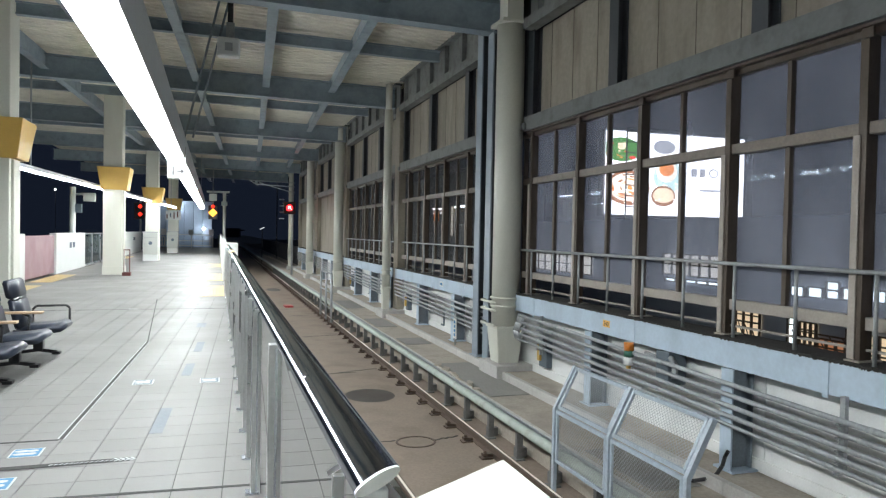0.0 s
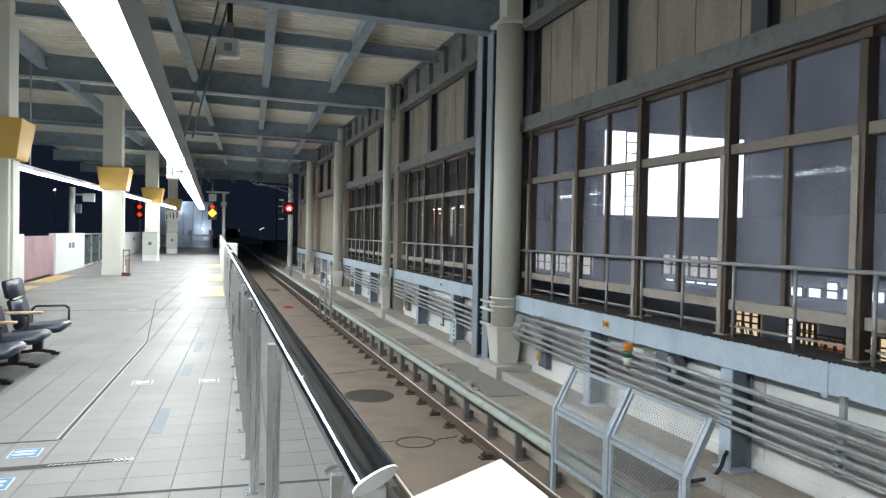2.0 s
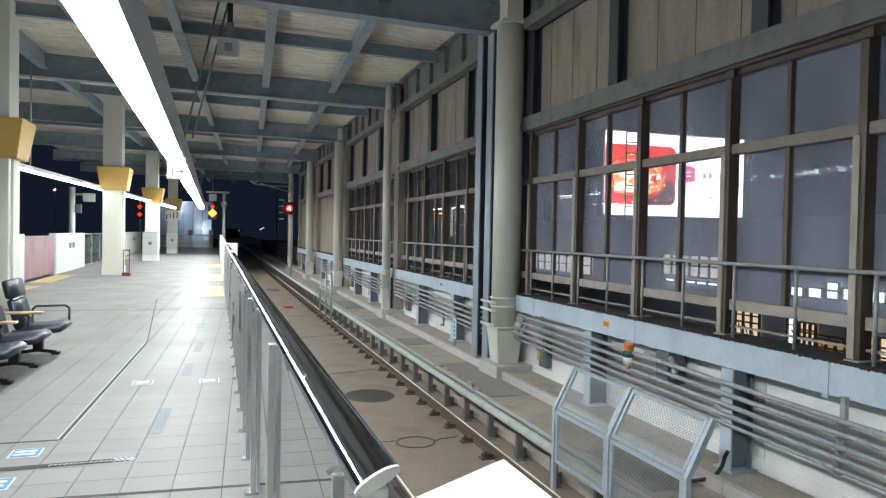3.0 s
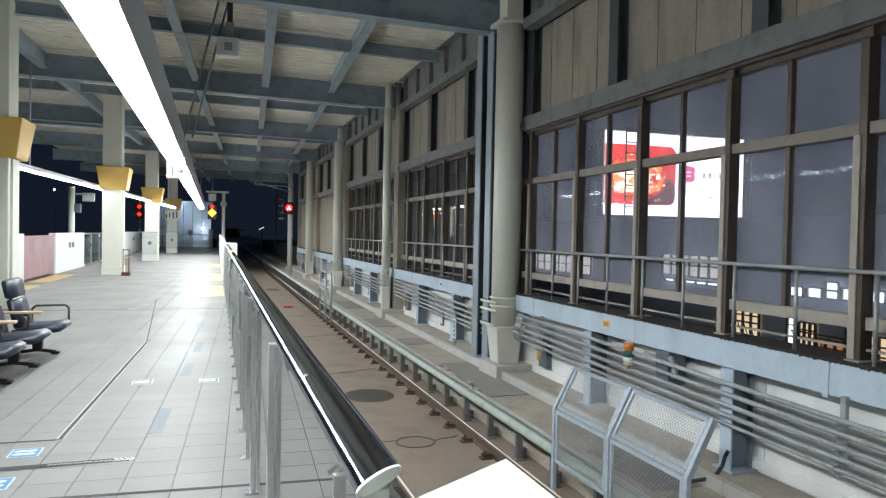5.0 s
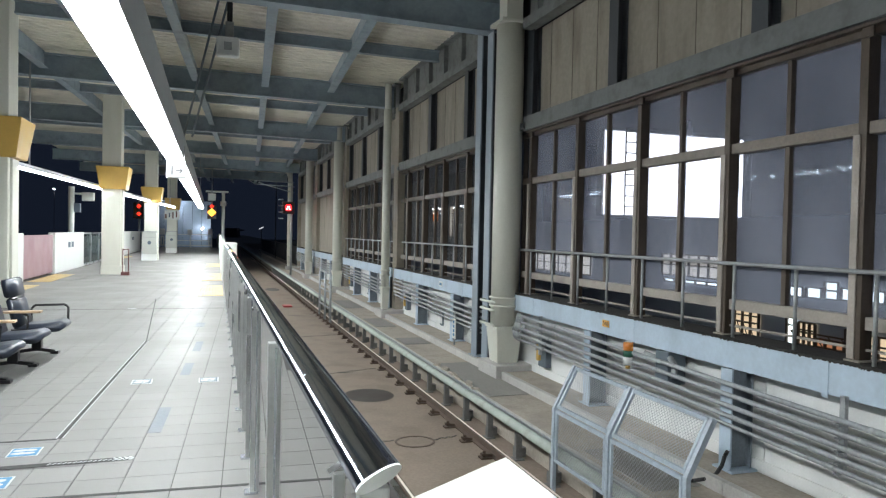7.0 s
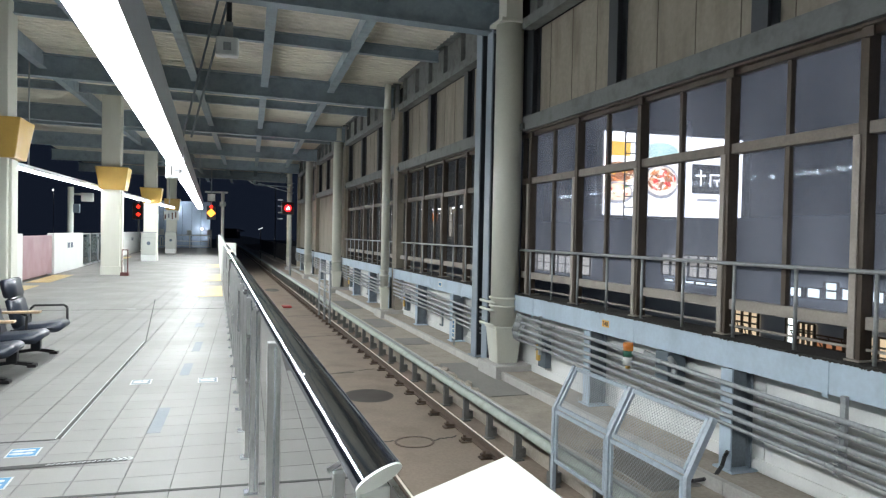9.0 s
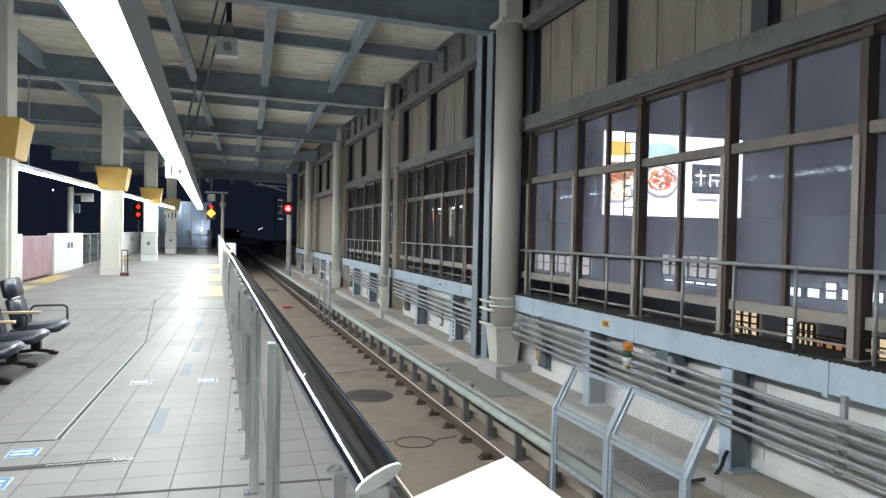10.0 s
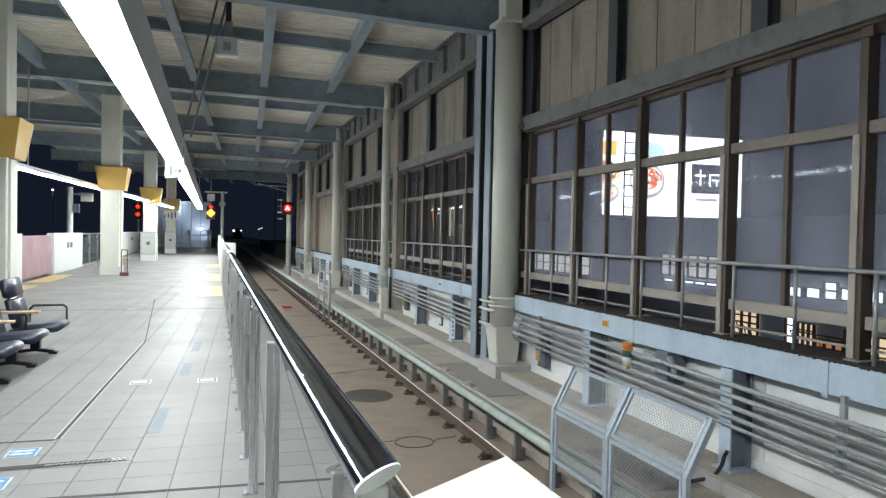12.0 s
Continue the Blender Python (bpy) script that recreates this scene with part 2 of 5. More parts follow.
def solo(name, bm, material, label="", category="", group="", kind=""):
    """A thing of one mesh, given in world coordinates; its origin lies at the middle of its base."""
    lo = [min(v.co[i] for v in bm.verts) for i in range(3)]
    hi = [max(v.co[i] for v in bm.verts) for i in range(3)]
    off = Vector(((lo[0] + hi[0]) / 2, (lo[1] + hi[1]) / 2, lo[2]))
    bm.transform(Matrix.Translation(-off))
    me = bpy.data.meshes.new(name)
    bm.to_mesh(me)
    bm.free()
    me.materials.append(material)
    ob = new(name, me)
    ob.location = off
    BASE[ob.name] = off
    return tagged(ob, label, category, group, kind)


def box(x0, x1, y0, y1, z0, z1, bm=None, bevel=0.0):
    bm = bm or bmesh.new()
    b = bmesh.new() if bevel else bm
    r = bmesh.ops.create_cube(b, size=1)
    for v in r["verts"]:
        v.co = Vector(((x0 + x1) / 2 + v.co.x * (x1 - x0), (y0 + y1) / 2 + v.co.y * (y1 - y0), (z0 + z1) / 2 + v.co.z * (z1 - z0)))
    if bevel:
        bmesh.ops.bevel(b, geom=b.edges[:], offset=bevel, segments=2, affect="EDGES", profile=0.5)
        me = bpy.data.meshes.new("tmp")
        b.to_mesh(me)
        b.free()
        bm.from_mesh(me)
        bpy.data.meshes.remove(me)
    return bm


def rod(p0, p1, r, bm=None, seg=10, r2=None, caps=True):
    bm = bm or bmesh.new()
    p0, p1 = Vector(p0), Vector(p1)
    d = p1 - p0
    m = Matrix.Translation((p0 + p1) / 2) @ d.to_track_quat("Z", "Y").to_matrix().to_4x4()
    made = bmesh.ops.create_cone(bm, cap_ends=caps, segments=seg, radius1=r, radius2=r if r2 is None else r2, depth=d.length, matrix=m)
    for v in made["verts"]:
        for fc in v.link_faces:
            fc.smooth = len(fc.verts) == 4
    return bm


def bar(p0, p1, w, h, bm=None, up=(0, 0, 1)):
    """A rectangular bar from p0 to p1, w wide across and h along up."""
    bm = bm or bmesh.new()
    p0, p1 = Vector(p0), Vector(p1)
    d = (p1 - p0).normalized()
    side = d.cross(Vector(up)).normalized()
    u = side.cross(d)
    vs = []
    for p in (p0, p1):
        for a, b in ((-1, -1), (1, -1), (1, 1), (-1, 1)):
            vs.append(bm.verts.new(p + side * (a * w / 2) + u * (b * h / 2)))
    for f in ((0, 1, 2, 3), (7, 6, 5, 4), (0, 4, 5, 1), (1, 5, 6, 2), (2, 6, 7, 3), (3, 7, 4, 0)):
        bm.faces.new([vs[i] for i in f])
    return bm


def extrude_xz(poly, y0, y1, bm=None):
    """A closed outline in x and z, drawn out from y0 to y1."""
    bm = bm or bmesh.new()
    a = [bm.verts.new((x, y0, z)) for x, z in poly]
    b = [bm.verts.new((x, y1, z)) for x, z in poly]
    n = len(poly)
    bm.faces.new(a)
    bm.faces.new(b[::-1])
    for i in range(n):
        bm.faces.new((a[i], b[i], b[(i + 1) % n], a[(i + 1) % n]))
    bmesh.ops.recalc_face_normals(bm, faces=bm.faces[:])
    return bm


def hsection(x0, x1, y0, y1, z0, z1, t=0.02, bm=None):
    """An upright H post, flanges towards the track and the wall."""
    bm = bm or bmesh.new()
    box(x0, x0 + t, y0, y1, z0, z1, bm)
    box(x1 - t, x1, y0, y1, z0, z1, bm)
    box(x0 + t, x1 - t, (y0 + y1) / 2 - t / 2, (y0 + y1) / 2 + t / 2, z0, z1, bm)
    return bm


def ibeam_x(x0, x1, yc, zb, zt, w, bm=None, drop=0.0):
    """A girder across the platform; drop: by how much its far end lies lower."""
    bm = bm or bmesh.new()
    for (za, zc, ww) in ((zb, zb + 0.03, w), (zt - 0.03, zt, w), (zb + 0.03, zt - 0.03, 0.03)):
        bar((x0, yc, (za + zc) / 2), (x1, yc, (za + zc) / 2 - drop), ww, zc - za, bm)
    return bm


# ---- ground, deck and track ----
solo("ground", box(-400, 600, -200, 900, -9.2, -9.0), M_ASPHALT, "dark asphalt ground far below the viaduct", "ground", kind="structure")
solo("track_bed", box(1.1, 3.85, -6, 160, -1.9, -1.22), M_SLAB, "rust-stained concrete track slab", "track bed", kind="structure")
solo("walkway", box(3.85, 4.69, -6, 160, -1.9, -0.85), M_CONC, "brown stained concrete walkway beside the track", "walkway", kind="structure")
solo("wall_ledge", box(4.73, 5.45, -6, 90, -1.9, -0.725), M_CONC, "stained concrete ledge at the foot of the wall", "ledge", kind="structure")

RAIL = ((-0.06, -1.22), (0.06, -1.22), (0.06, -1.208), (0.012, -1.195), (0.012, -1.14), (0.034, -1.132), (0.034, -1.105), (0.026, -1.098), (-0.026, -1.098), (-0.034, -1.105), (-0.034, -1.132), (-0.012, -1.14), (-0.012, -1.195), (-0.06, -1.208))
for xr in (1.95, 3.42):
    rail = thing("running_rail", (xr, 0, -1.22), "rusty steel running rail with a bright worn head", "rail", "rails of the track")
    part("rail_body", extrude_xz([(xr + a, z) for a, z in RAIL], -6, 160), M_RUST, rail)
    part("rail_head", box(xr - 0.014, xr + 0.014, -6, 160, -1.0985, -1.0955), M_RAILTOP, rail, "bright worn running surface")

clip = None
for i in range(70):
    for xr in (3.42, 1.95):
        y = 4.4 + 0.72 * i
        if clip is None:
            clip = thing("rail_fastener", (xr - 0.15, y, -1.22), "rusty rail fastener with bolt and clip", "rail fastener", "rail fasteners")
            bm = box(xr - 0.22, xr - 0.07, y - 0.06, y + 0.06, -1.22, -1.20)
            rod((xr - 0.16, y, -1.20), (xr - 0.16, y, -1.12), 0.022, bm, 6)
            part("base_plate", bm, M_RUST, clip)
            bm = bar((xr - 0.20, y, -1.165), (xr - 0.06, y, -1.185), 0.06, 0.03)
            part("clip", bm, M_RUST, clip)
        else:
            copy_thing(clip, Matrix.Translation((xr - 0.15, y, -1.22)))

for (x, y, rx, ry, m, n, lab) in ((2.56, 11.65, 0.43, 0.50, M_STAIN, "damp_patch", "round black damp patch on the track slab"), (2.60, 33.9, 0.33, 0.9, M_STAIN, "damp_patch", "black damp patch on the far track slab")):
    bm = bmesh.new()
    bmesh.ops.create_circle(bm, cap_ends=True, segments=28, radius=1, matrix=Matrix.Translation((x, y, -1.216)) @ Matrix.Diagonal((rx, ry, 1, 1)))
    solo(n, bm, m, lab, "stain", kind="structure")
bm = bmesh.new()
for k in range(40):
    a, b = math.tau * k / 40, math.tau * (k + 1) / 40
    bar((2.60 + 0.26 * math.cos(a), 8.88 + 0.24 * math.sin(a), -1.218), (2.60 + 0.26 * math.cos(b), 8.88 + 0.24 * math.sin(b), -1.218), 0.03, 0.012, bm)
solo("manhole_ring", bm, M_RUST, "round manhole rim set in the slab", "manhole", kind="structure")
for (x0, x1, y, dy) in ((2.86, 3.25, 8.9, 0.1), (2.0, 2.34, 9.0, 0.0), (2.35, 3.2, 13.7, 0.25), (2.0, 2.7, 13.6, 0.1), (2.2, 3.2, 18.6, 0.2), (2.3, 3.2, 23.3, 0.2)):
    bm = bmesh.new()
    px_, py_ = x0, y
    random.seed(int(y * 10))
    for k in range(8):
        nx, ny = x0 + (x1 - x0) * (k + 1) / 8, y + dy * (k + 1) / 8 + random.uniform(-0.03, 0.03)
        bar((px_, py_, -1.219), (nx, ny, -1.219), 0.03, 0.006, bm)
        px_, py_ = nx, ny
    solo("slab_crack", bm, M_STAIN, "dark jagged joint across the slab", "crack", kind="structure")

# Flat block that makes the red spot on the slab.
solo("red_block", box(2.40, 2.72, 25.9, 26.5, -1.22, -1.17, None, 0.01), M_REDBLOCK, "flat red block lying on the slab", "track sensor")

M_FOOT = mat("grimy bracket steel", (0.13, 0.13, 0.125), 0.7, var=0.25, scale=5)
# cable duct along the walkway
duct = thing("cable_duct", (3.66, 0, -1.22), "pale green stained cable duct on short steel feet", "cable duct")
part("duct_pipe", rod((3.64, -5, -0.80), (3.64, 120, -0.80), 0.058, None, 14), M_PIPEGREEN, duct)
part("duct_tray", box(3.72, 3.80, -5, 120, -0.87, -0.80), M_GALV, duct)
part("lip", box(3.80, 3.90, -5, 120, -0.846, -0.815), M_KERB, duct)
part("wire", rod((3.71, -5, -0.74), (3.71, 120, -0.74), 0.012, None, 6), M_GALV, duct)
bm0 = None
for i in range(46):
    y = 5.0 + 0.95 * i
    if bm0 is None:
        bm = box(3.62, 3.70, y - 0.03, y + 0.03, -1.22, -0.85)
        box(3.66, 3.80, y + 0.06, y + 0.16, -1.22, -1.10, bm)
        box(3.56, 3.72, y - 0.07, y + 0.07, -1.22, -1.20, bm)
        bm0 = part("duct_foot", bm, M_FOOT, duct)
    else:
        o = bm0.copy()
        scene.collection.objects.link(o)
        o.location.y += 0.95 * i

cov = thing("walkway_cover", (4.2, 11, -0.85), "grey concrete cover slabs on the walkway", "cover slabs", kind="structure")
for y0, y1, x0, x1 in ((9.6, 12.3, 3.98, 4.64), (14.6, 15.5, 4.0, 4.6), (17.5, 19.2, 4.0, 4.55), (22.0, 24.5, 4.0, 4.6), (5.6, 6.9, 4.05, 4.62)):
    part("slab", box(x0, x1, y0, y1, -0.852, -0.836, None, 0.004), M_COVER, cov)
rub = thing("broken_mortar", (3.95, 10.9, -0.85), "heap of broken mortar beside the duct", "rubble")
random.seed(11)
for i in range(14):
    bm = bmesh.new()
    bmesh.ops.create_icosphere(bm, subdivisions=1, radius=random.uniform(0.03, 0.075))
    bmesh.ops.transform(bm, matrix=Matrix.Translation((3.92 + random.uniform(-0.05, 0.06), 9.9 + i * 0.17 + random.uniform(-0.1, 0.1), -0.82)) @ Matrix.Diagonal((1, 2.0, 0.6, 1)), verts=bm.verts[:])
    for v in bm.verts:
        v.co += Vector([random.uniform(-0.012, 0.012) for _ in range(3)])
    part("lump", bm, M_CONC, rub)

# ---- right hand wall, bay by bay ----
BAY = 8.55
wall = thing("wall_east", (5.3, 10, -0.72), "white lower panels of the track side wall", "wall", kind="structure")
for k in range(-1, 5):
    y0 = 2.6 + BAY * (k)
    for j in range(3):
        part("wall_panel", box(5.25, 5.32, y0 + j * BAY / 3 + 0.006, y0 + (j + 1) * BAY / 3 - 0.006, -0.725, 0.36), M_WALLWHITE, wall)
    part("skirting", box(5.225, 5.249, y0, y0 + BAY, -0.725, -0.60), M_WALLWHITE, wall)
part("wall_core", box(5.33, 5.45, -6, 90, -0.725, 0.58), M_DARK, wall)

kerb0 = None
kerbs = thing("kerb", (4.70, 0, -0.85), "grey concrete kerb blocks along the walkway", "kerb", kind="structure")
for i in range(48):
    y = -2 + i * 1.05
    if kerb0 is None:
        kerb0 = part("kerb_block", box(4.66, 4.735, y + 0.004, y + 1.046, -0.855, -0.718, None, 0.006), M_KERB, kerbs)
    else:
        o = kerb0.copy()
        scene.collection.objects.link(o)
        o.location.y += 1.05 * i


def wall_column(y):
    """The first column is stout; those further on are slimmer and stand before a flat pilaster."""
    slim = y > 15
    cx, r, top = (4.87, 0.245, 5.30) if not slim else (4.74, 0.12, 5.25) if y < 24 else (4.75, 0.195, 5.40) if y < 32 else (4.66, 0.19, 5.45) if y < 40 else (4.50, 0.15, 5.45)
    c = thing("wall_column", (cx, y, -0.85), "cream painted round steel column on a concrete plinth", "column", "columns of the track side wall")
    part("plinth", box(min(4.645, cx - r - 0.07), 5.24, y - 0.42, y + 0.42, -0.85, -0.62, None, 0.012), M_KERB, c, "grey concrete plinth")
    bm = bmesh.new()
    for w0, w1, z0, z1 in ((r * 0.78, r, -0.62, -0.02), (r + 0.02, r + 0.02, -0.02, 0.025)):
        vs = []
        for (w, z) in ((w0, z0), (w1, z1)):
            for a, b in ((-1, -1), (1, -1), (1, 1), (-1, 1)):
                vs.append(bm.verts.new((cx + a * w, y + b * w, z)))
        for f in ((3, 2, 1, 0), (4, 5, 6, 7), (0, 1, 5, 4), (1, 2, 6, 5), (2, 3, 7, 6), (3, 0, 4, 7)):
            bm.faces.new([vs[i] for i in f])
    bmesh.ops.bevel(bm, geom=bm.edges[:], offset=0.012, segments=2, affect="EDGES")
    part("flared_base", bm, M_CREAM, c)
    part("shaft", rod((cx, y, 0.03), (cx, y, top), r, None, 32), M_CREAM, c)
    for z in (0.36, 0.50):
        part("ring", rod((cx, y, z), (cx, y, z + 0.035), r + 0.03, None, 28), M_CREAM, c)
    if slim:
        part("pilaster", box(5.02, 5.26, y - 0.24, y + 0.24, -0.62, 5.35, None, 0.01), M_PANEL, c, "flat beige pilaster")
        part("stub", rod((cx, y, top), (cx, y, 6.0), r * 0.8, None, 20), M_CREAM, c)
    else:
        part("capital", box(cx - 0.28, cx + 0.28, y - 0.28, y + 0.28, 5.30, 5.36, None, 0.01), M_CREAM, c)
        part("stub", box(cx - 0.15, cx + 0.15, y - 0.17, y + 0.17, 5.36, 6.2), M_CREAM, c)
    return c


for k in range(-1, 5):
    wall_column(11.15 + BAY * k)


def wall_bay(k):
    """One bay of the wall from a column at the near end to the next."""
    d = BAY * k
    ya, yb = 2.6 + d, 11.15 + d
    if k == 1:
        ya2 = 12.75
    else:
        ya2 = ya + 0.2
    # pale blue edge beam, in lengths
    beam = thing("edge_beam", (5.0, ya, 0.31), "pale blue painted steel edge beam", "beam", "edge beams", "structure")
    cuts = [ya2, 4.50 + d, 7.36 + d, 10.22 + d, yb - 0.2] if k != 1 else [ya2, 4.50 + d + 0.6, 7.36 + d, 10.22 + d, yb - 0.2]
    for a, b in zip(cuts, cuts[1:]):
        ln = part("beam_length", box(4.97, 5.03, a + 0.004, b - 0.004, 0.31, 0.59, None, 0.004), M_BLUE, beam)
        part("splice", box(4.962, 4.969, b - 0.03, b + 0.03, 0.28, 0.585), M_BLUE, ln)
    part("beam_flange", box(5.03, 5.24, ya2, yb - 0.2, 0.31, 0.335), M_BLUE, beam)
    part("dusty_top", box(4.985, 5.40, ya2, yb - 0.2, 0.592, 0.612), M_DUST, beam, "black dust lying along the beam")
    if k in (0, 1):
        random.seed(40 + k)
        bm = bmesh.new()
        y, n_ = ya2 + 0.02, 0
        while y < yb - 0.25:
            wd, hg = random.uniform(0.015, 0.09), random.choice((0.002, 0.003, 0.004, 0.006, 0.012))
            a_ = [bm.verts.new((4.966, y, 0.604)), bm.verts.new((4.966, y + wd, 0.604)), bm.verts.new((4.966, y + wd * 0.7, 0.592 - hg)), bm.verts.new((4.966, y + wd * 0.3, 0.592 - hg * 0.8))]
            b_ = [bm.verts.new((4.990, v.co.y, v.co.z + 0.004)) for v in a_]
            bm.faces.new(a_)
            bm.faces.new(b_[::-1])
            for i in range(4):
                bm.faces.new((a_[i], b_[i], b_[(i + 1) % 4], a_[(i + 1) % 4]))
            y += wd
        tagged(part("dust_fringe", bm, M_DUST, beam, "ragged black dust over the beam's edge"), kind="stuff")
    # posts under the beam
    for yp in (2.86, 5.64, 8.39):
        y = yp + d
        post = thing("beam_post", (5.07, y, -0.72), "pale blue H-section post on the ledge", "post", "posts under the edge beam")
        part("flange", box(4.93, 4.95, y - 0.075, y + 0.085, -0.72, 0.31), M_BLUE, post)
        # Back flange, web and cleat are darker than the front flange.
        part("flange", box(5.18, 5.20, y - 0.075, y + 0.085, -0.72, 0.31), M_DARKBLUE, post)
        part("web", box(4.95, 5.18, y - 0.01, y + 0.01, -0.72, 0.31), M_DARKBLUE, post, "dark web")
        part("cleat", box(4.955, 5.10, y - 0.07, y - 0.012, 0.20, 0.305), M_DARKBLUE, post)
        part("foot_plate", box(4.90, 5.22, y - 0.14, y + 0.14, -0.724, -0.705), M_BLUE, post)
    # conduits
    for i, z in enumerate((0.24, 0.13, 0.02, -0.08, -0.17)):
        sag = lambda q: z + 0.02 * (q - d - 9.0)
        bm = rod((4.885, ya + 0.15, sag(ya + 0.15)), (4.885, yb - 0.55, sag(yb - 0.55)), 0.026 if i < 4 else 0.02, None, 10)
        for yj in (3.9 + d, 6.6 + d, 9.2 + d):
            q = yj + 0.1 * i
            rod((4.885, q, sag(q)), (4.885, q + 0.09, sag(q + 0.09)), 0.0295, bm, 10)
        solo("conduit", bm, M_GALV, "dull galvanised cable conduit along the wall", "conduit", "conduits along the wall")
    for yh in (4.28 + d, 9.85 + d):
        bm = box(4.915, 4.955, yh - 0.025, yh + 0.025, -0.28, 0.34)
        for z in (0.24, 0.13, 0.02, -0.08, -0.17):
            zz = z + 0.02 * (yh - d - 9.0)
            box(4.86, 4.915, yh - 0.02, yh + 0.02, zz - 0.045, zz - 0.03, bm)
        solo("conduit_bracket", bm, M_GALV, "steel bracket that carries the conduits", "bracket", "conduit brackets")
    # lower girder above the windows
    g = thing("window_girder", (5.1, ya, 3.43), "grey painted steel girder above the windows", "girder", "girders above the windows", "structure")
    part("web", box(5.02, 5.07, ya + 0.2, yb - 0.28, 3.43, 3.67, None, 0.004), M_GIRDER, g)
    # Lower flange in dark bronze puts in the shade under the girder.
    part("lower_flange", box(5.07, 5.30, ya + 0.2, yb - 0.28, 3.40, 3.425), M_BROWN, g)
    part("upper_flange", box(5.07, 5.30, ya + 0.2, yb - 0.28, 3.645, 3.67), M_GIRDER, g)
    part("end_plate", box(4.98, 5.02, yb - 0.36, yb - 0.24, 3.46, 3.56), M_GIRDER, g)
    # upper cladding
    u = thing("upper_cladding", (5.3, ya, 3.67), "beige ribbed wall boards between dark steel posts", "wall cladding", "upper cladding", "structure")
    for j in range(-3, 8):
        a = 5.268 + 0.735 * j + d
        part("board", box(5.30, 5.36, a + 0.005, a + 0.73, 3.67, 5.22), M_PANEL, u)
        part("joint_cover", box(5.296, 5.30, a - 0.006, a + 0.006, 3.67, 5.22), M_BROWN, u)
    for a in (5.46, 8.15, 10.78):
        part("dark_post", hsection(5.14, 5.30, a + d, a + d + 0.22, 3.67, 5.22), M_DARKPOST, u)
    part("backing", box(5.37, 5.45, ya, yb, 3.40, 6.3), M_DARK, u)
    # eaves chord
    e = thing("eaves_girder", (5.1, ya, 5.2), "dark grey eaves girder under the roof", "girder", "eaves girders", "structure")
    part("lower_chord", box(4.98, 5.20, ya + 0.2, yb - 0.26, 5.18, 5.36, None, 0.004), M_GIRDER, e)
    part("web", box(5.12, 5.16, ya + 0.2, yb - 0.26, 5.36, 6.05), M_GIRDER, e)
    for j in range(7):
        part("stiffener", box(5.02, 5.12, ya + 0.6 + j * 1.2, ya + 0.615 + j * 1.2, 5.36, 6.05), M_GIRDER, e)
    part("top_chord", box(4.98, 5.20, ya + 0.2, yb - 0.26, 6.05, 6.15), M_GIRDER, e)
    if k >= 3:
        s = thing("solid_panels", (5.22, ya, 0.6), "pale solid wall panels", "wall panel", "solid wall panels", "structure")
        for j in range(5):
            part("panel", box(5.20, 5.26, ya + 0.3 + j * 1.6 + 0.006, ya + 0.3 + (j + 1) * 1.6 - 0.006, 0.62, 3.40), M_PANEL, s)
        return
    # windows
    w = thing("window_%d" % (k + 2), (5.2, ya, 0.61), "tall dusty windows in dark bronze frames", "window", "windows of the track side wall", "structure")
    mains = [2.735 + d + 1.6 * j for j in range(6)]
    if k == 1:
        mains = [12.3 + 1.6 * j for j in range(5)]
    for y in mains:
        mu = part("mullion", box(5.11, 5.245, y - 0.03, y + 0.05, 0.62, 3.40, None, 0.005), M_BROWN, w)
        # Front faces paler than the mullion sides, darker in the far bays.
        part("mullion_face", box(5.096, 5.108, y + 0.018, y + 0.085, 0.63, 2.515), M_SILL if k < 1 else M_TRANSOM, mu, "paler front face")
        part("mullion_foot", box(5.06, 5.32, y - 0.07, y + 0.08, 0.612, 0.625), M_SILL, mu)
        part("angle_cleat", box(5.085, 5.108, y - 0.085, y + 0.02, 3.31, 3.395), M_BROWN, mu)
    lo, hi = mains[0], mains[-1]
    for y in [m + 0.87 for m in mains[:-1]]:
        part("glazing_bar", box(5.18, 5.245, y - 0.028, y + 0.028, 0.99, 2.515), M_BROWN, w)
        part("glazing_bar", box(5.18, 5.245, y - 0.024, y + 0.024, 2.62, 3.34), M_BROWN, w)
    for a, b in zip(mains, mains[1:]):
        # Far bays take darker transoms and panes.
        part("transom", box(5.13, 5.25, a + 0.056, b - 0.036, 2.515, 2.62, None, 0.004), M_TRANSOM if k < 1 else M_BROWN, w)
        part("sill", box(5.15, 5.29, a + 0.056, b - 0.036, 0.88, 0.99, None, 0.006), M_SILL, w, "dusty beige sill band")
        part("head", box(5.15, 5.25, a + 0.056, b - 0.036, 3.34, 3.40), M_BROWN, w)
        part("lower_bar", box(5.17, 5.20, a + 0.056, b - 0.036, 0.70, 0.722), M_SILL, w)
        for c0, c1 in ((a + 0.056, a + 0.841), (a + 0.899, b - 0.036)):
            for z0, z1 in ((0.99, 2.515), (2.62, 3.34)):
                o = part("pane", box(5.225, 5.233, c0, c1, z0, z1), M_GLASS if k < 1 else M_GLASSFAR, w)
                o.visible_shadow = False
    # the narrow light between the last mullion and the column
    a, b = mains[-1] + 0.056, yb - 0.02
    part("end_jamb", box(5.15, 5.25, b - 0.05, b, 0.62, 3.40), M_BROWN, w)
    part("sill", box(5.15, 5.29, a, b - 0.05, 0.88, 0.99, None, 0.006), M_SILL, w)
    part("transom", box(5.13, 5.25, a, b - 0.05, 2.515, 2.62), M_BROWN, w)
    part("head", box(5.15, 5.25, a, b - 0.05, 3.34, 3.40), M_BROWN, w)
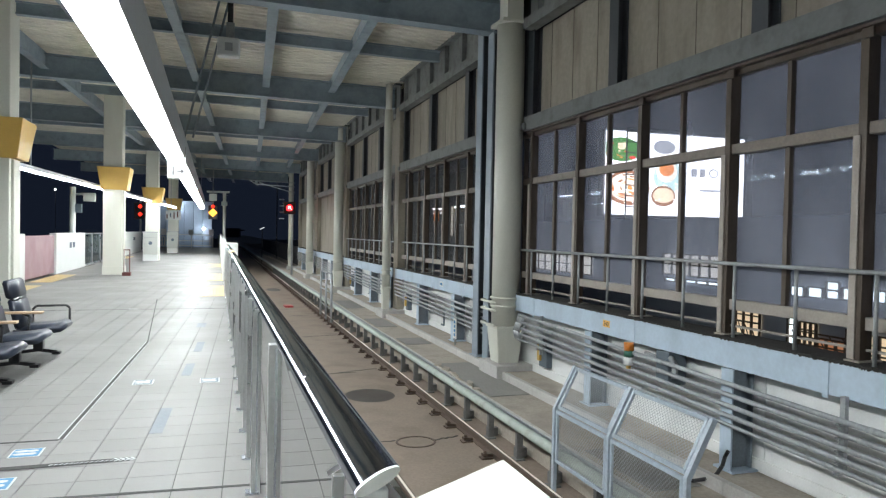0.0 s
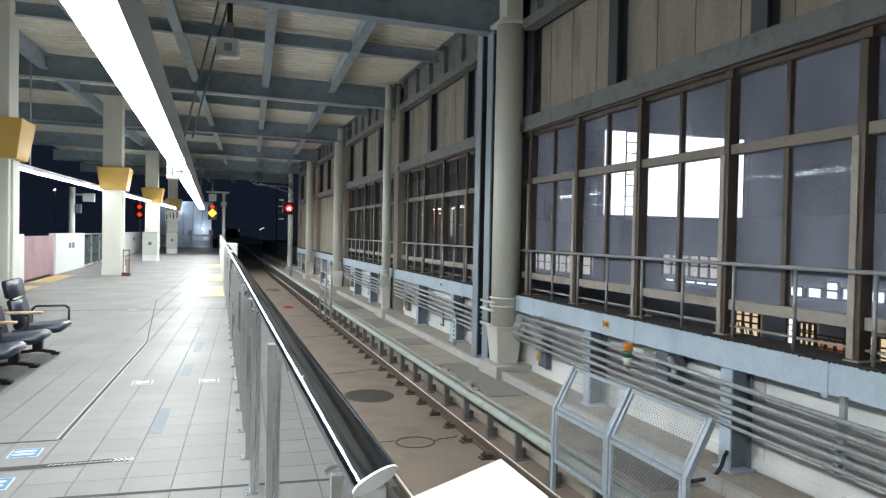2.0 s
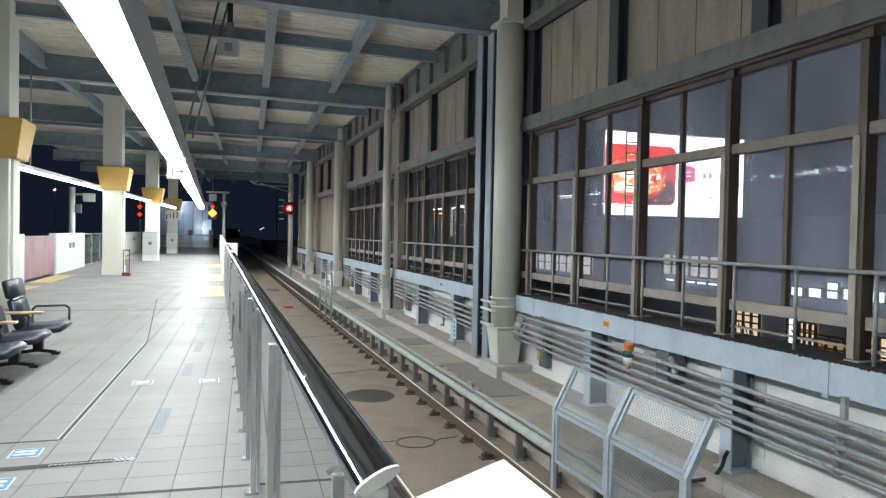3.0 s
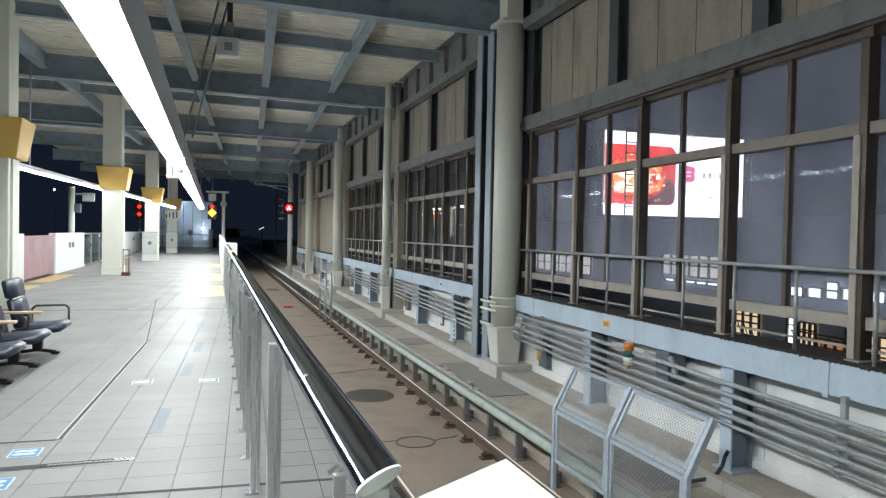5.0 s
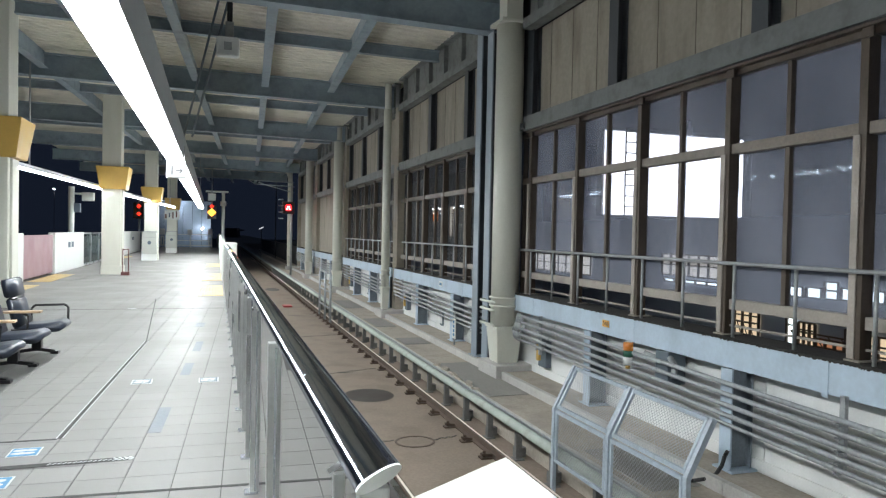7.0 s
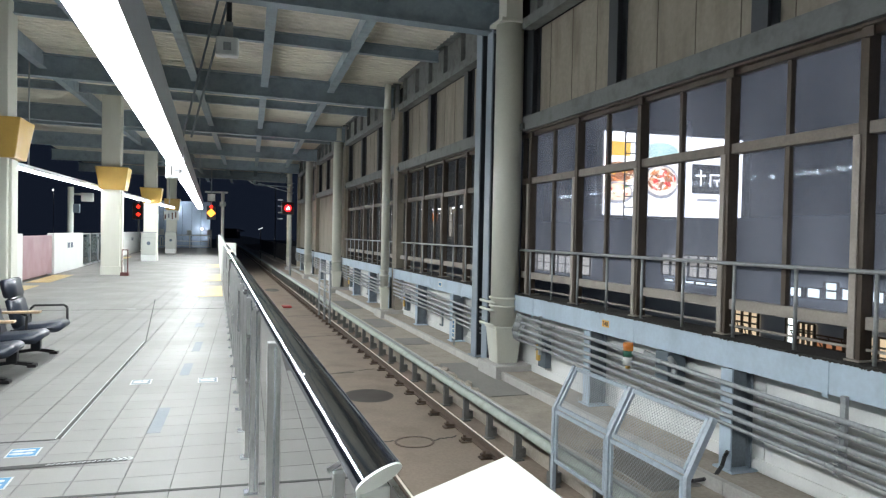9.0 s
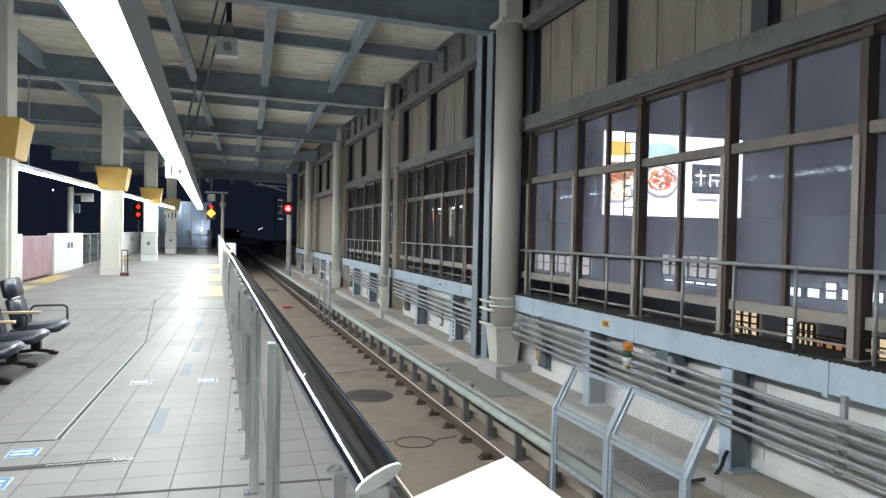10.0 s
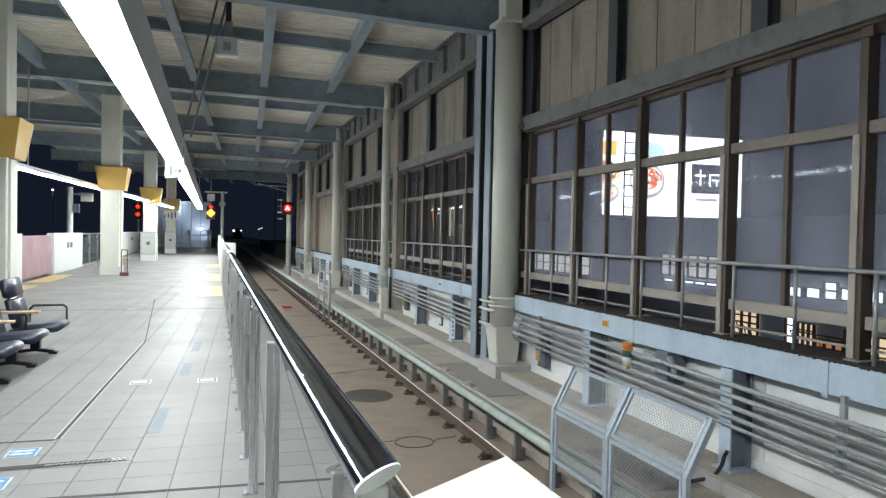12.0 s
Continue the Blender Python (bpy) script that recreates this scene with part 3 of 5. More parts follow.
    for z0, z1 in ((0.99, 2.515), (2.62, 3.34)):
        o = part("pane", box(5.225, 5.233, a, b - 0.05, z0, z1), M_GLASS if k < 1 else M_GLASSFAR, w)
        o.visible_shadow = False
    # guard rail in front of the glass
    r = thing("guard_rail", (5.08, ya, 0.61), "slim grey steel guard rail before the windows", "guard rail", "guard rails")
    part("top_rail", rod((5.06, lo, 1.37), (5.06, hi + 0.3, 1.37), 0.02, None, 10), M_GALV, r)
    for y in [m + 0.60 for m in mains[:-1]] + [m + 1.39 for m in mains[:-1]]:
        part("rail_post", rod((5.06, y, 0.61), (5.06, y, 1.37), 0.018, None, 8), M_GALV, r)


for k in range(-1, 5):
    wall_bay(k)

# two tall posts beside the first column
for (y, x) in ((11.79, 4.86), (12.33, 4.86)):
    t = thing("tall_post", (x, y, -0.72), "tall blue-grey H-section post up to the roof", "post", "tall posts beside the column")
    part("flange", box(x - 0.11, x - 0.085, y - 0.13, y + 0.13, -0.72, 5.5), M_POSTBLUE, t)
    part("flange", box(x + 0.135, x + 0.16, y - 0.13, y + 0.13, -0.72, 5.5), M_POSTBLUE, t)
    # Web darker than its flanges: the shade between them is put into colour.
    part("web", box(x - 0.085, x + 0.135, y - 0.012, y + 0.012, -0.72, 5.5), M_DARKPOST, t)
    part("foot_plate", box(x - 0.15, x + 0.2, y - 0.17, y + 0.17, -0.724, -0.70), M_POSTBLUE, t)

# ---- roof ----
roof = thing("roof_deck", (-1, 0, 6.15), "cream ribbed roof sheets", "roof", kind="structure")
prof = []
y = -8.0
while y < 58:
    prof += [(y, 6.17), (y + 0.10, 6.17), (y + 0.13, 6.23), (y + 0.21, 6.23)]
    y += 0.24
verts = [(x, yy, zz - 0.012 * (x + 1.2)) for x in (-9.0, 5.45) for yy, zz in prof]
m_ = len(prof)
me = bpy.data.meshes.new("roof_sheet")
me.from_pydata(verts, [], [(i, i + 1, m_ + i + 1, m_ + i) for i in range(m_ - 1)])
me.materials.append(M_DECK)
bm = bmesh.new()
bm.from_mesh(me)
bpy.data.meshes.remove(me)
part("roof_sheet", bm, M_DECK, roof)
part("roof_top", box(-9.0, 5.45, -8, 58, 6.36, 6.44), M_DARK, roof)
for k in range(-2, 6):
    y = 11.85 + 8.15 * k
    gd = thing("roof_girder", (0, y, 5.4), "deep blue-grey steel girder across the platform", "girder", "roof girders", "structure")
    for nm, za, zc, ww in (("bottom_flange", 5.50, 5.53, 0.30), ("top_flange", 6.07, 6.10, 0.30), ("web", 5.53, 6.07, 0.03)):
        part(nm, bar((-9, y, (za + zc) / 2), (4.98, y, (za + zc) / 2 - 0.16), ww, zc - za), M_ROOFSTEEL, gd)
    y += 3.8
    gd = thing("roof_purlin", (0, y, 5.8), "blue-grey steel purlin under the roof sheets", "purlin", "roof purlins", "structure")
    part("purlin", ibeam_x(-9, 4.98, y, 5.86, 6.12, 0.16, None, 0.14), M_ROOFSTEEL, gd)
for x in (-4.60, -2.77, -0.93, 0.90, 2.75):
    for k in range(-2, 6):
        y0 = 11.85 + 8.15 * k
        xa, xb = x + 0.045 * (y0 - 12.5), x + 0.045 * (y0 + 8.15 - 12.5)
        if xb > 4.6:
            continue
        gd = thing("roof_joist", (xa, y0, 5.8), "blue-grey steel joist between the girders", "joist", "roof joists", "structure")
        part("flange", bar((xa, y0 + 0.03, 5.67), (xb, y0 + 8.12, 5.67), 0.20, 0.02), M_ROOFSTEEL, gd)
        part("web", bar((xa, y0 + 0.03, 5.89), (xb, y0 + 8.12, 5.89), 0.024, 0.42), M_ROOFSTEEL, gd)

# ---- platform ----
floor = thing("floor", (-3, 5, -0.01), "pale grey glazed tile platform floor", "floor", kind="structure")
part("floor_slab", box(-5.4, 1.1, -6, 66, -1.9, -0.006), M_GROUT, floor)
part("edge_strip", box(1.08, 1.12, -6, 66, -0.01, 0.004), M_BRUSHED, floor)
ANG = math.atan(0.040)
U, V = Vector((math.cos(ANG), -math.sin(ANG), 0)), Vector((math.sin(ANG), math.cos(ANG), 0))
ORG = Vector((-0.252, 4.47, 0))
S = 0.3


def tile_shape(c, verts, faces):
    n0 = len(verts)
    for h, z in ((0.1475, -0.006), (0.1475, -0.001), (0.1455, 0.0)):
        for a, b in ((-1, -1), (1, -1), (1, 1), (-1, 1)):
            p = c + U * (a * (h - 0.0004)) + V * (b * (h + 0.0008))
            verts.append((p.x, p.y, z))
    faces.append(tuple(n0 + 8 + i for i in range(4)))
    for r in (0, 4):
        for i in range(4):
            j = (i + 1) % 4
            faces.append((n0 + r + i, n0 + r + j, n0 + r + 4 + j, n0 + r + 4 + i))


vs_, fs_ = [], []
tile_shape(Vector((0, 0, 0)), vs_, fs_)
tile_me = bpy.data.meshes.new("tile")
tile_me.from_pydata(vs_, [], fs_)
tile_me.materials.append(M_TILE)
vs_, fs_ = [], []
near = []
for i in range(-24, 16):
    for j in range(-32, 210):
        c = ORG + U * (S * (i + 0.5)) + V * (S * (j + 0.5))
        if not (-5.25 < c.x < 0.94 and -5.5 < c.y < 65.8):
            continue
        if -1.6 < c.x and 4.0 < c.y < 12.0:
            near.append(c)
        else:
            tile_shape(c, vs_, fs_)
rest = bpy.data.meshes.new("floor_tiles")
rest.from_pydata(vs_, [], fs_)
rest.materials.append(M_TILE)
o = new("floor_tiles", rest)
o.parent, o.location = floor, -BASE[floor.name]
tagged(o, kind="stuff")

# lines and stickers on the floor
def flat(name, pts, z, m, label, category, group=""):
    bm = bmesh.new()
    a = [bm.verts.new((x, y, z)) for x, y in pts]
    b = [bm.verts.new((x, y, z - 0.0015)) for x, y in pts]
    bm.faces.new(a)
    bm.faces.new(b[::-1])
    for i in range(len(a)):
        bm.faces.new((a[i], b[i], b[(i + 1) % len(a)], a[(i + 1) % len(a)]))
    bmesh.ops.recalc_face_normals(bm, faces=bm.faces[:])
    return solo(name, bm, m, label, category, group)


def line(x0, y0, x1, y1, w, m, label, z=0.0035):
    d = Vector((x1 - x0, y1 - y0)).normalized()
    s = Vector((-d.y, d.x)) * w / 2
    return flat("floor_strip", [(x0 + s.x, y0 + s.y), (x0 - s.x, y0 - s.y), (x1 - s.x, y1 - s.y), (x1 + s.x, y1 + s.y)], z, m, label, "floor strip", "dark strips in the floor")


line(-1.11, 5.78, -0.925, 10.54, 0.026, M_DARKSTRIP, "dark joint strip in the tile floor")
line(-0.93, 10.56, -1.30, 16.9, 0.016, M_DARKSTRIP, "dark joint strip in the tile floor")
line(-1.9, 5.79, -1.12, 5.77, 0.03, M_DARKSTRIP, "dark joint strip in the tile floor")
for dx in (-0.022, 0.022):
    line(-1.11 + dx, 5.79, -0.925 + dx, 10.53, 0.007, M_WHITEVINYL, "thin pale edging beside the dark joint strip")
line(-5.2, 14.86, 1.08, 14.75, 0.03, M_DARKSTRIP, "dark joint strip across the platform")
line(-2.4, 4.62, 1.08, 4.39, 0.035, M_DARKSTRIP, "dark joint strip across the platform")
line(-2.0, 5.145, -0.56, 5.165, 0.075, M_DARKSTRIP, "black strip with worn white lettering", 0.0045)
for i in range(13):
    x = -1.06 + i * 0.031
    line(x, 5.145 + 0.002 * (i % 3), x + 0.02, 5.170, 0.008, M_WHITEVINYL, "worn unreadable white letters on the strip", 0.0065)
for i in range(4):
    x = -0.66 + i * 0.034
    bm = bar((x, 5.135, 0.005), (x + 0.03, 5.165, 0.005), 0.012, 0.003)
    bar((x + 0.03, 5.165, 0.005), (x, 5.195, 0.005), 0.012, 0.003, bm)
    solo("arrow_mark", bm, M_WHITEVINYL, "worn white chevron on the floor strip", "floor marking", "chevrons on the floor strip")


line(-1.66, 14.86, -1.50, 14.85, 0.07, M_WHITEVINYL, "short white mark on the tile floor")


def foot_sticker(x, y, w, h, m):
    s = thing("floor_sticker", (x, y, 0), "blue standing-place sticker with two white footprints", "floor sticker", "standing-place stickers")
    part("border", box(x - w / 2, x + w / 2, y - h / 2, y + h / 2, 0.001, 0.0035), M_WHITEVINYL, s)
    fd = part("field", box(x - w / 2 + 0.012, x + w / 2 - 0.012, y - h / 2 + 0.012, y + h / 2 - 0.012, 0.0035, 0.005), m, s)
    for sx in (-1, 1):
        bm = bmesh.new()
        for dx, r in ((-0.03, 0.26), (0.035, 0.18)):
            bmesh.ops.create_circle(bm, cap_ends=True, segments=14, radius=1, matrix=Matrix.Translation((x + dx * w / 0.2, y + sx * h * 0.17, 0.0056)) @ Matrix.Diagonal((w * r, h * 0.13, 1, 1)))
        part("footprint", bm, M_WHITEVINYL, fd, "white footprint")


foot_sticker(-1.27, 5.49, 0.20, 0.20, M_BLUESIGN)
foot_sticker(-1.31, 4.86, 0.22, 0.22, M_BLUESIGN)
for x, y in ((-0.72, 7.74), (-0.06, 7.69)):
    foot_sticker(x, y, 0.20, 0.22, M_GREYVINYL)
for x, y, w, h in ((-0.43, 6.17, 0.10, 0.80), (-0.22, 9.95, 0.10, 0.80), (-0.30, 8.35, 0.10, 0.7), (-0.24, 12.2, 0.14, 0.5)):
    c, s = U * (w / 2), V * (h / 2)
    p = Vector((x, y, 0))
    flat("floor_plate", [((p + a * c + b * s).x, (p + a * c + b * s).y) for a, b in ((-1, -1), (1, -1), (1, 1), (-1, 1))], 0.0035, M_PLATE, "worn grey floor sticker strip", "floor sticker", "grey floor stickers")


# tactile paving
def tactile(x0, y0, nx, ny):
    global tac
    for i in range(nx):
        for j in range(ny):
            x, y = x0 + 0.3 * i, y0 + 0.3 * j
            if tac is None:
                tac = thing("tactile_tile", (x, y, 0), "yellow tactile paving tile with raised bars", "tactile tile", "tactile paving tiles")
                part("tile_base", box(x - 0.148, x + 0.148, y - 0.148, y + 0.148, 0.0005, 0.005), M_TACTILE, tac)
                for b in range(4):
                    part("ridge", box(x - 0.125 + b * 0.075, x - 0.10 + b * 0.075, y - 0.135, y + 0.135, 0.005, 0.010), M_TACTILE, tac)
            else:
                copy_thing(tac, Matrix.Translation((x, y, 0)))


tac = None
tactile(-0.27, 17.65, 2, 11)
tactile(-0.27, 23.0, 2, 12)
tactile(-0.27, 31.5, 2, 10)
tactile(-5.0, 19.8, 2, 5)
tactile(-5.0, 22.5, 2, 12)
tactile(-5.0, 40.0, 2, 10)

# ---- handrail at the platform edge ----
hr = thing("platform_handrail", (0.24, 2, 0), "polished stainless steel handrail along the platform edge", "handrail")
HX, HZ = 0.281, 1.1655
TILT = radians(15)


def oval(a, b, n=40):
    """Outline of the oval tube in x and z, leaning towards the platform."""
    return [(HX + a * math.cos(t) * math.cos(TILT) - b * math.sin(t) * math.sin(TILT), HZ + a * math.cos(t) * math.sin(TILT) + b * math.sin(t) * math.cos(TILT)) for t in (math.tau * i / n for i in range(n))]


def cut_end(bm, y0):
    """Cuts the near end of the tube on the slant."""
    for v in bm.verts:
        if v.co.y < y0 + 0.013:
            v.co.y += 0.65 * (v.co.x - HX) - 0.75 * (v.co.z - HZ)
    return bm


bm = cut_end(extrude_xz(oval(0.048, 0.022), 1.19, 22.5), 1.19)
for fc in bm.faces:
    fc.smooth = len(fc.verts) == 4
part("top_tube", bm, M_STEEL, hr)
part("end_cap", cut_end(extrude_xz(oval(0.0475, 0.0215), 1.180, 1.190), 1.180), M_WHITE, hr, "pale flat end cap")
for y in (2.05, 7.2):
    part("sleeve_joint", extrude_xz(oval(0.0482, 0.0222), y, y + 0.004), M_STEEL, hr)
part("tape", extrude_xz(oval(0.0486, 0.0226), 14.0, 15.6), M_YELLOW, hr, "yellow tape band")
part("end_bracket", box(0.238, 0.262, 1.41, 1.43, 0.0, 1.10, None, 0.002), M_BRUSHED, hr)
part("bracket_bar", rod((0.228, 1.425, 1.102), (0.290, 1.42, 1.14), 0.006, None, 8), M_BRUSHED, hr)
for i in range(30):
    y = 2.95 + 0.68 * i
    if y > 22.4:
        break
    if i != 1:
        part("stanchion", box(0.212, 0.266, y - 0.03, y + 0.03, 0.0, 1.136, None, 0.003), M_BRUSHED, hr)
        part("post_foot", box(0.18, 0.262, y - 0.045, y + 0.045, 0.0, 0.012, None, 0.003), M_STEEL, hr)
        # Polished strip stands in for the highlight down the post.
        part("highlight_strip", box(0.237, 0.248, y - 0.0335, y - 0.0305, 0.02, 1.12), M_STEEL, hr, "bright strip standing for the highlight")
        part("saddle", rod((0.238, y, 1.11), (HX - 0.012, y, 1.15), 0.009, None, 8), M_BRUSHED, hr)
part("end_post", box(0.255, 0.312, 1.225, 1.265, 0.0, 1.134, None, 0.004), M_BRUSHED, hr)

wb = thing("control_cabinet", (0.30, 0.85, 0), "white painted metal cabinet at the end of the handrail", "cabinet")
bm = bmesh.new()
out = [(0.45, 0.55), (0.45, 1.01), (0.25, 0.88), (0.10, 0.70), (0.10, 0.55)]
a = [bm.verts.new((x, y, 1.25)) for x, y in out]
b = [bm.verts.new((x, y, 0.0)) for x, y in out]
bm.faces.new(a)
bm.faces.new(b[::-1])
for i in range(5):
    bm.faces.new((a[i], b[i], b[(i + 1) % 5], a[(i + 1) % 5]))
bmesh.ops.recalc_face_normals(bm, faces=bm.faces[:])
bmesh.ops.bevel(bm, geom=bm.edges[:], offset=0.006, segments=3, affect="EDGES")
part("body", bm, M_CAB, wb)
part("skirt", box(0.11, 0.44, 0.56, 0.69, -0.004, 0.06, None, 0.004), M_GALV, wb)

# ---- platform lights ----
def light_line(p0, p1, z, w, h, deep):
    p0, p1 = Vector((*p0, z)), Vector((*p1, z))
    t = thing("light_strip", tuple(p0), "continuous white fluorescent light strip under the roof", "light strip", "platform light strips")
    up = Vector((0, 0, 1))
    side = (p1 - p0).normalized().cross(up)
    part("diffuser", bar(p0, p1, w, h), G_TUBE, t, "glowing white diffuser")
    part("housing", bar(p0 + up * (h / 2 + 0.004 + deep / 2), p1 + up * (h / 2 + 0.004 + deep / 2), w + 0.05, deep), M_TROUGH, t, "pale sheet metal trough")
    for f_ in (0.07, 0.93):
        q = p0 + (p1 - p0) * f_
        part("hanger", rod(q + up * (0.04 + deep), q + up * 3.1, 0.02, None, 6), M_GALV, t)
    return t


light_line((-0.73, -4.0), (-0.96, 46.5), 3.0, 0.265, 0.072, 0.5)
light_line((-4.55, 17.2), (-2.60, 47.2), 2.98, 0.08, 0.038, 0.1)
# ---- columns of the platform ----
def platform_column(x, y):
    c = thing("platform_column", (x, y, 0), "cream platform column with an ochre collar", "column", "platform columns")
    part("shaft", box(x - 0.30, x + 0.30, y - 0.33, y + 0.33, 0.0, 6.2, None, 0.02), M_CREAM, c)
    part("side_rib", box(x + 0.30, x + 0.35, y - 0.22, y + 0.22, 0.0, 2.92, None, 0.01), M_CREAM, c)
    part("base_board", box(x - 0.315, x + 0.365, y - 0.345, y + 0.345, 0.0, 0.30, None, 0.01), M_CREAM, c)
    bm = bmesh.new()
    vs = []
    for (w, z) in ((0.40, 2.93), (0.52, 3.70)):
        for a, b in ((-1, -1), (1, -1), (1, 1), (-1, 1)):
            vs.append(bm.verts.new((x + 0.05 + a * w, y + b * (w + 0.03), z)))
    for f in ((3, 2, 1, 0), (4, 5, 6, 7), (0, 1, 5, 4), (1, 2, 6, 5), (2, 3, 7, 6), (3, 0, 4, 7)):
        bm.faces.new([vs[i] for i in f])
    bmesh.ops.bevel(bm, geom=bm.edges[:], offset=0.01, segments=2, affect="EDGES")
    part("collar", bm, M_YELLOW, c, "flared ochre collar")
    return c


for x, y in ((-4.15, 15.6), (-3.44, 26.2), (-3.18, 37.9), (-2.90, 50.2)):
    platform_column(x, y)

# ---- platform screen doors along the far edge ----
def barrier(y0, y1, what):
    b = thing("platform_barrier", (-5.3, (y0 + y1) / 2, 0), {"w": "white fixed platform barrier panel", "m": "mauve sliding platform door panel", "g": "glass platform barrier panel in a grey frame"}[what], "platform barrier", "platform barrier panels")
    if what == "g":
        part("frame", box(-5.30, -5.24, y0, y0 + 0.05, 0, 1.38), M_BRUSHED, b)
        part("frame", box(-5.30, -5.24, y1 - 0.05, y1, 0, 1.38), M_BRUSHED, b)
        part("frame", box(-5.30, -5.24, y0 + 0.05, y1 - 0.05, 1.33, 1.38), M_BRUSHED, b)
        part("frame", box(-5.30, -5.24, y0 + 0.05, y1 - 0.05, 0, 0.08), M_BRUSHED, b)
        part("pane", box(-5.275, -5.265, y0 + 0.05, y1 - 0.05, 0.08, 1.33), M_CLEAR, b)
    else:
        pn = part("panel", box(-5.42 if what == "w" else -5.36, -5.20 if what == "w" else -5.27, y0 + 0.01, y1 - 0.01, 0.0 if what == "w" else 0.05, 1.40 if what == "w" else 1.33, None, 0.015), M_WHITE if what == "w" else M_MAUVE, b)
        if what == "w":
            for k in range(2):
                part("notice", box(-5.198, -5.192, (y0 + y1) / 2 - 0.5 + 0.6 * k, (y0 + y1) / 2 - 0.1 + 0.6 * k, 0.85, 1.05), M_GREYVINYL, pn)


y = 3.0
for w_, l_ in (("w", 4.0), ("m", 3.4), ("w", 3.2), ("w", 8.6), ("m", 4.0), ("w", 5.3), ("g", 2.0), ("g", 2.2), ("g", 2.0), ("m", 6.8), ("w", 9.0), ("g", 3), ("g", 3), ("w", 6)):
    barrier(y, y + l_, w_)
    y += l_

# ---- seats ----
def seat(x, y, last):
    """A seat of the row; it faces the track and the row runs along the platform."""
    s = thing("waiting_seat", (x, y, 0), "black upholstered waiting seat with a beech armrest on a steel foot", "seat", "row of waiting seats")
    prof = [(-0.25, 0.43), (-0.20, 0.385), (0.08, 0.385), (0.16, 0.355), (0.25, 0.37), (0.27, 0.42), (0.21, 0.46), (0.03, 0.435), (-0.18, 0.425)]
    part("seat_pad", _shape(prof, x, y - 0.29, y + 0.29), M_LEATHER, s)
    back = [(-0.24, 0.42), (-0.16, 0.42), (-0.24, 0.735), (-0.27, 0.75), (-0.32, 0.745)]
    part("backrest", _shape(back, x, y - 0.29, y + 0.29), M_LEATHER, s)
    top = [(-0.245, 0.765), (-0.33, 0.765), (-0.375, 0.96), (-0.35, 0.98), (-0.29, 0.975)]
    part("headrest", _shape(top, x, y - 0.29, y + 0.29), M_LEATHER, s)
    part("piping", _shape([(-0.236, 0.742), (-0.30, 0.742), (-0.304, 0.767), (-0.24, 0.767)], x, y - 0.27, y + 0.27), M_BLACK, s)
    yf, xf = y + 0.38, x + 0.01
    part("column", box(xf - 0.20, xf - 0.09, yf - 0.05, yf + 0.05, 0.05, 0.34, None, 0.01), M_BLACK, s)
    bm = bar((xf - 0.42, yf, 0.03), (xf - 0.14, yf, 0.065), 0.07, 0.04)
    bar((xf - 0.14, yf, 0.065), (xf + 0.06, yf, 0.03), 0.07, 0.04, bm)
    bar((xf + 0.01, yf, 0.018), (xf + 0.10, yf, 0.018), 0.10, 0.034, bm)
    part("foot", bm, M_BLACK, s)
    part("armrest", box(x - 0.33, x + 0.09, y - 0.50, y - 0.40, 0.610, 0.636, None, 0.006), M_WOOD, s, "beech armrest board")
    bm = rod((x - 0.06, y - 0.45, 0.37), (x - 0.05, y - 0.45, 0.58), 0.014, None, 8)
    rod((x - 0.05, y - 0.45, 0.58), (x - 0.12, y - 0.45, 0.612), 0.014, bm, 8)
    rod((x - 0.06, y - 0.45, 0.40), (x - 0.24, y - 0.33, 0.40), 0.012, bm, 8)
    part("arm_post", bm, M_BLACK, s)
    part("beam", box(x - 0.19, x - 0.10, y - 0.50, y + 0.44, 0.33, 0.375), M_BLACK, s)
    if last:
        bm = rod((x - 0.19, y + 0.33, 0.40), (x - 0.19, y + 0.33, 0.58), 0.014, None, 8)
        for p, q in (((-0.19, 0.58), (-0.15, 0.62)), ((-0.15, 0.62), (0.18, 0.625)), ((0.18, 0.625), (0.22, 0.59)), ((0.22, 0.59), (0.22, 0.42))):
            rod((x + p[0], y + 0.33, p[1]), (x + q[0], y + 0.33, q[1]), 0.014, bm, 8)
        part("end_arm", bm, M_BLACK, s, "black tubular end armrest")


def _shape(prof, x, y0, y1):
    bm = extrude_xz([(x + a, z) for a, z in prof], y0, y1)
    bmesh.ops.bevel(bm, geom=bm.edges[:], offset=0.012, segments=2, affect="EDGES")
    for fc in bm.faces:
        fc.smooth = True
    return bm


for i in range(5):
    seat(-1.99 - 0.045 * i, 9.36 - 0.88 * i, i == 0)

# ---- signals and signs ----
def signal_a():
    t = thing("departure_signal", (3.9, 39, -0.85), "black signal head with a red lamp and a white letter A", "signal")
    part("mast", rod((3.98, 39.2, -0.85), (3.98, 39.2, 4.2), 0.06, None, 10), M_GALV, t)
    hd = part("head", box(3.44, 4.12, 38.9, 39.1, 2.58, 3.28, None, 0.03), M_BLACK, t)
    bm = rod((3.78, 38.9, 2.93), (3.78, 38.86, 2.93), 0.165, None, 28)
    part("lamp", bm, G_RED, hd, "glowing red lamp")
    bm = bmesh.new()
    bar((3.705, 38.85, 2.84), (3.785, 38.85, 3.01), 0.02, 0.034, bm, (0, 1, 0))
    bar((3.865, 38.85, 2.84), (3.775, 38.85, 3.01), 0.02, 0.034, bm, (0, 1, 0))
    part("letter", bm, G_WHITE, hd, "white letter A")
    for i in range(4):
        part("louvre", box(3.25, 3.5, 38.9, 39.1, 2.3 + 0.35 * i, 2.36 + 0.35 * i), M_GALV, t)


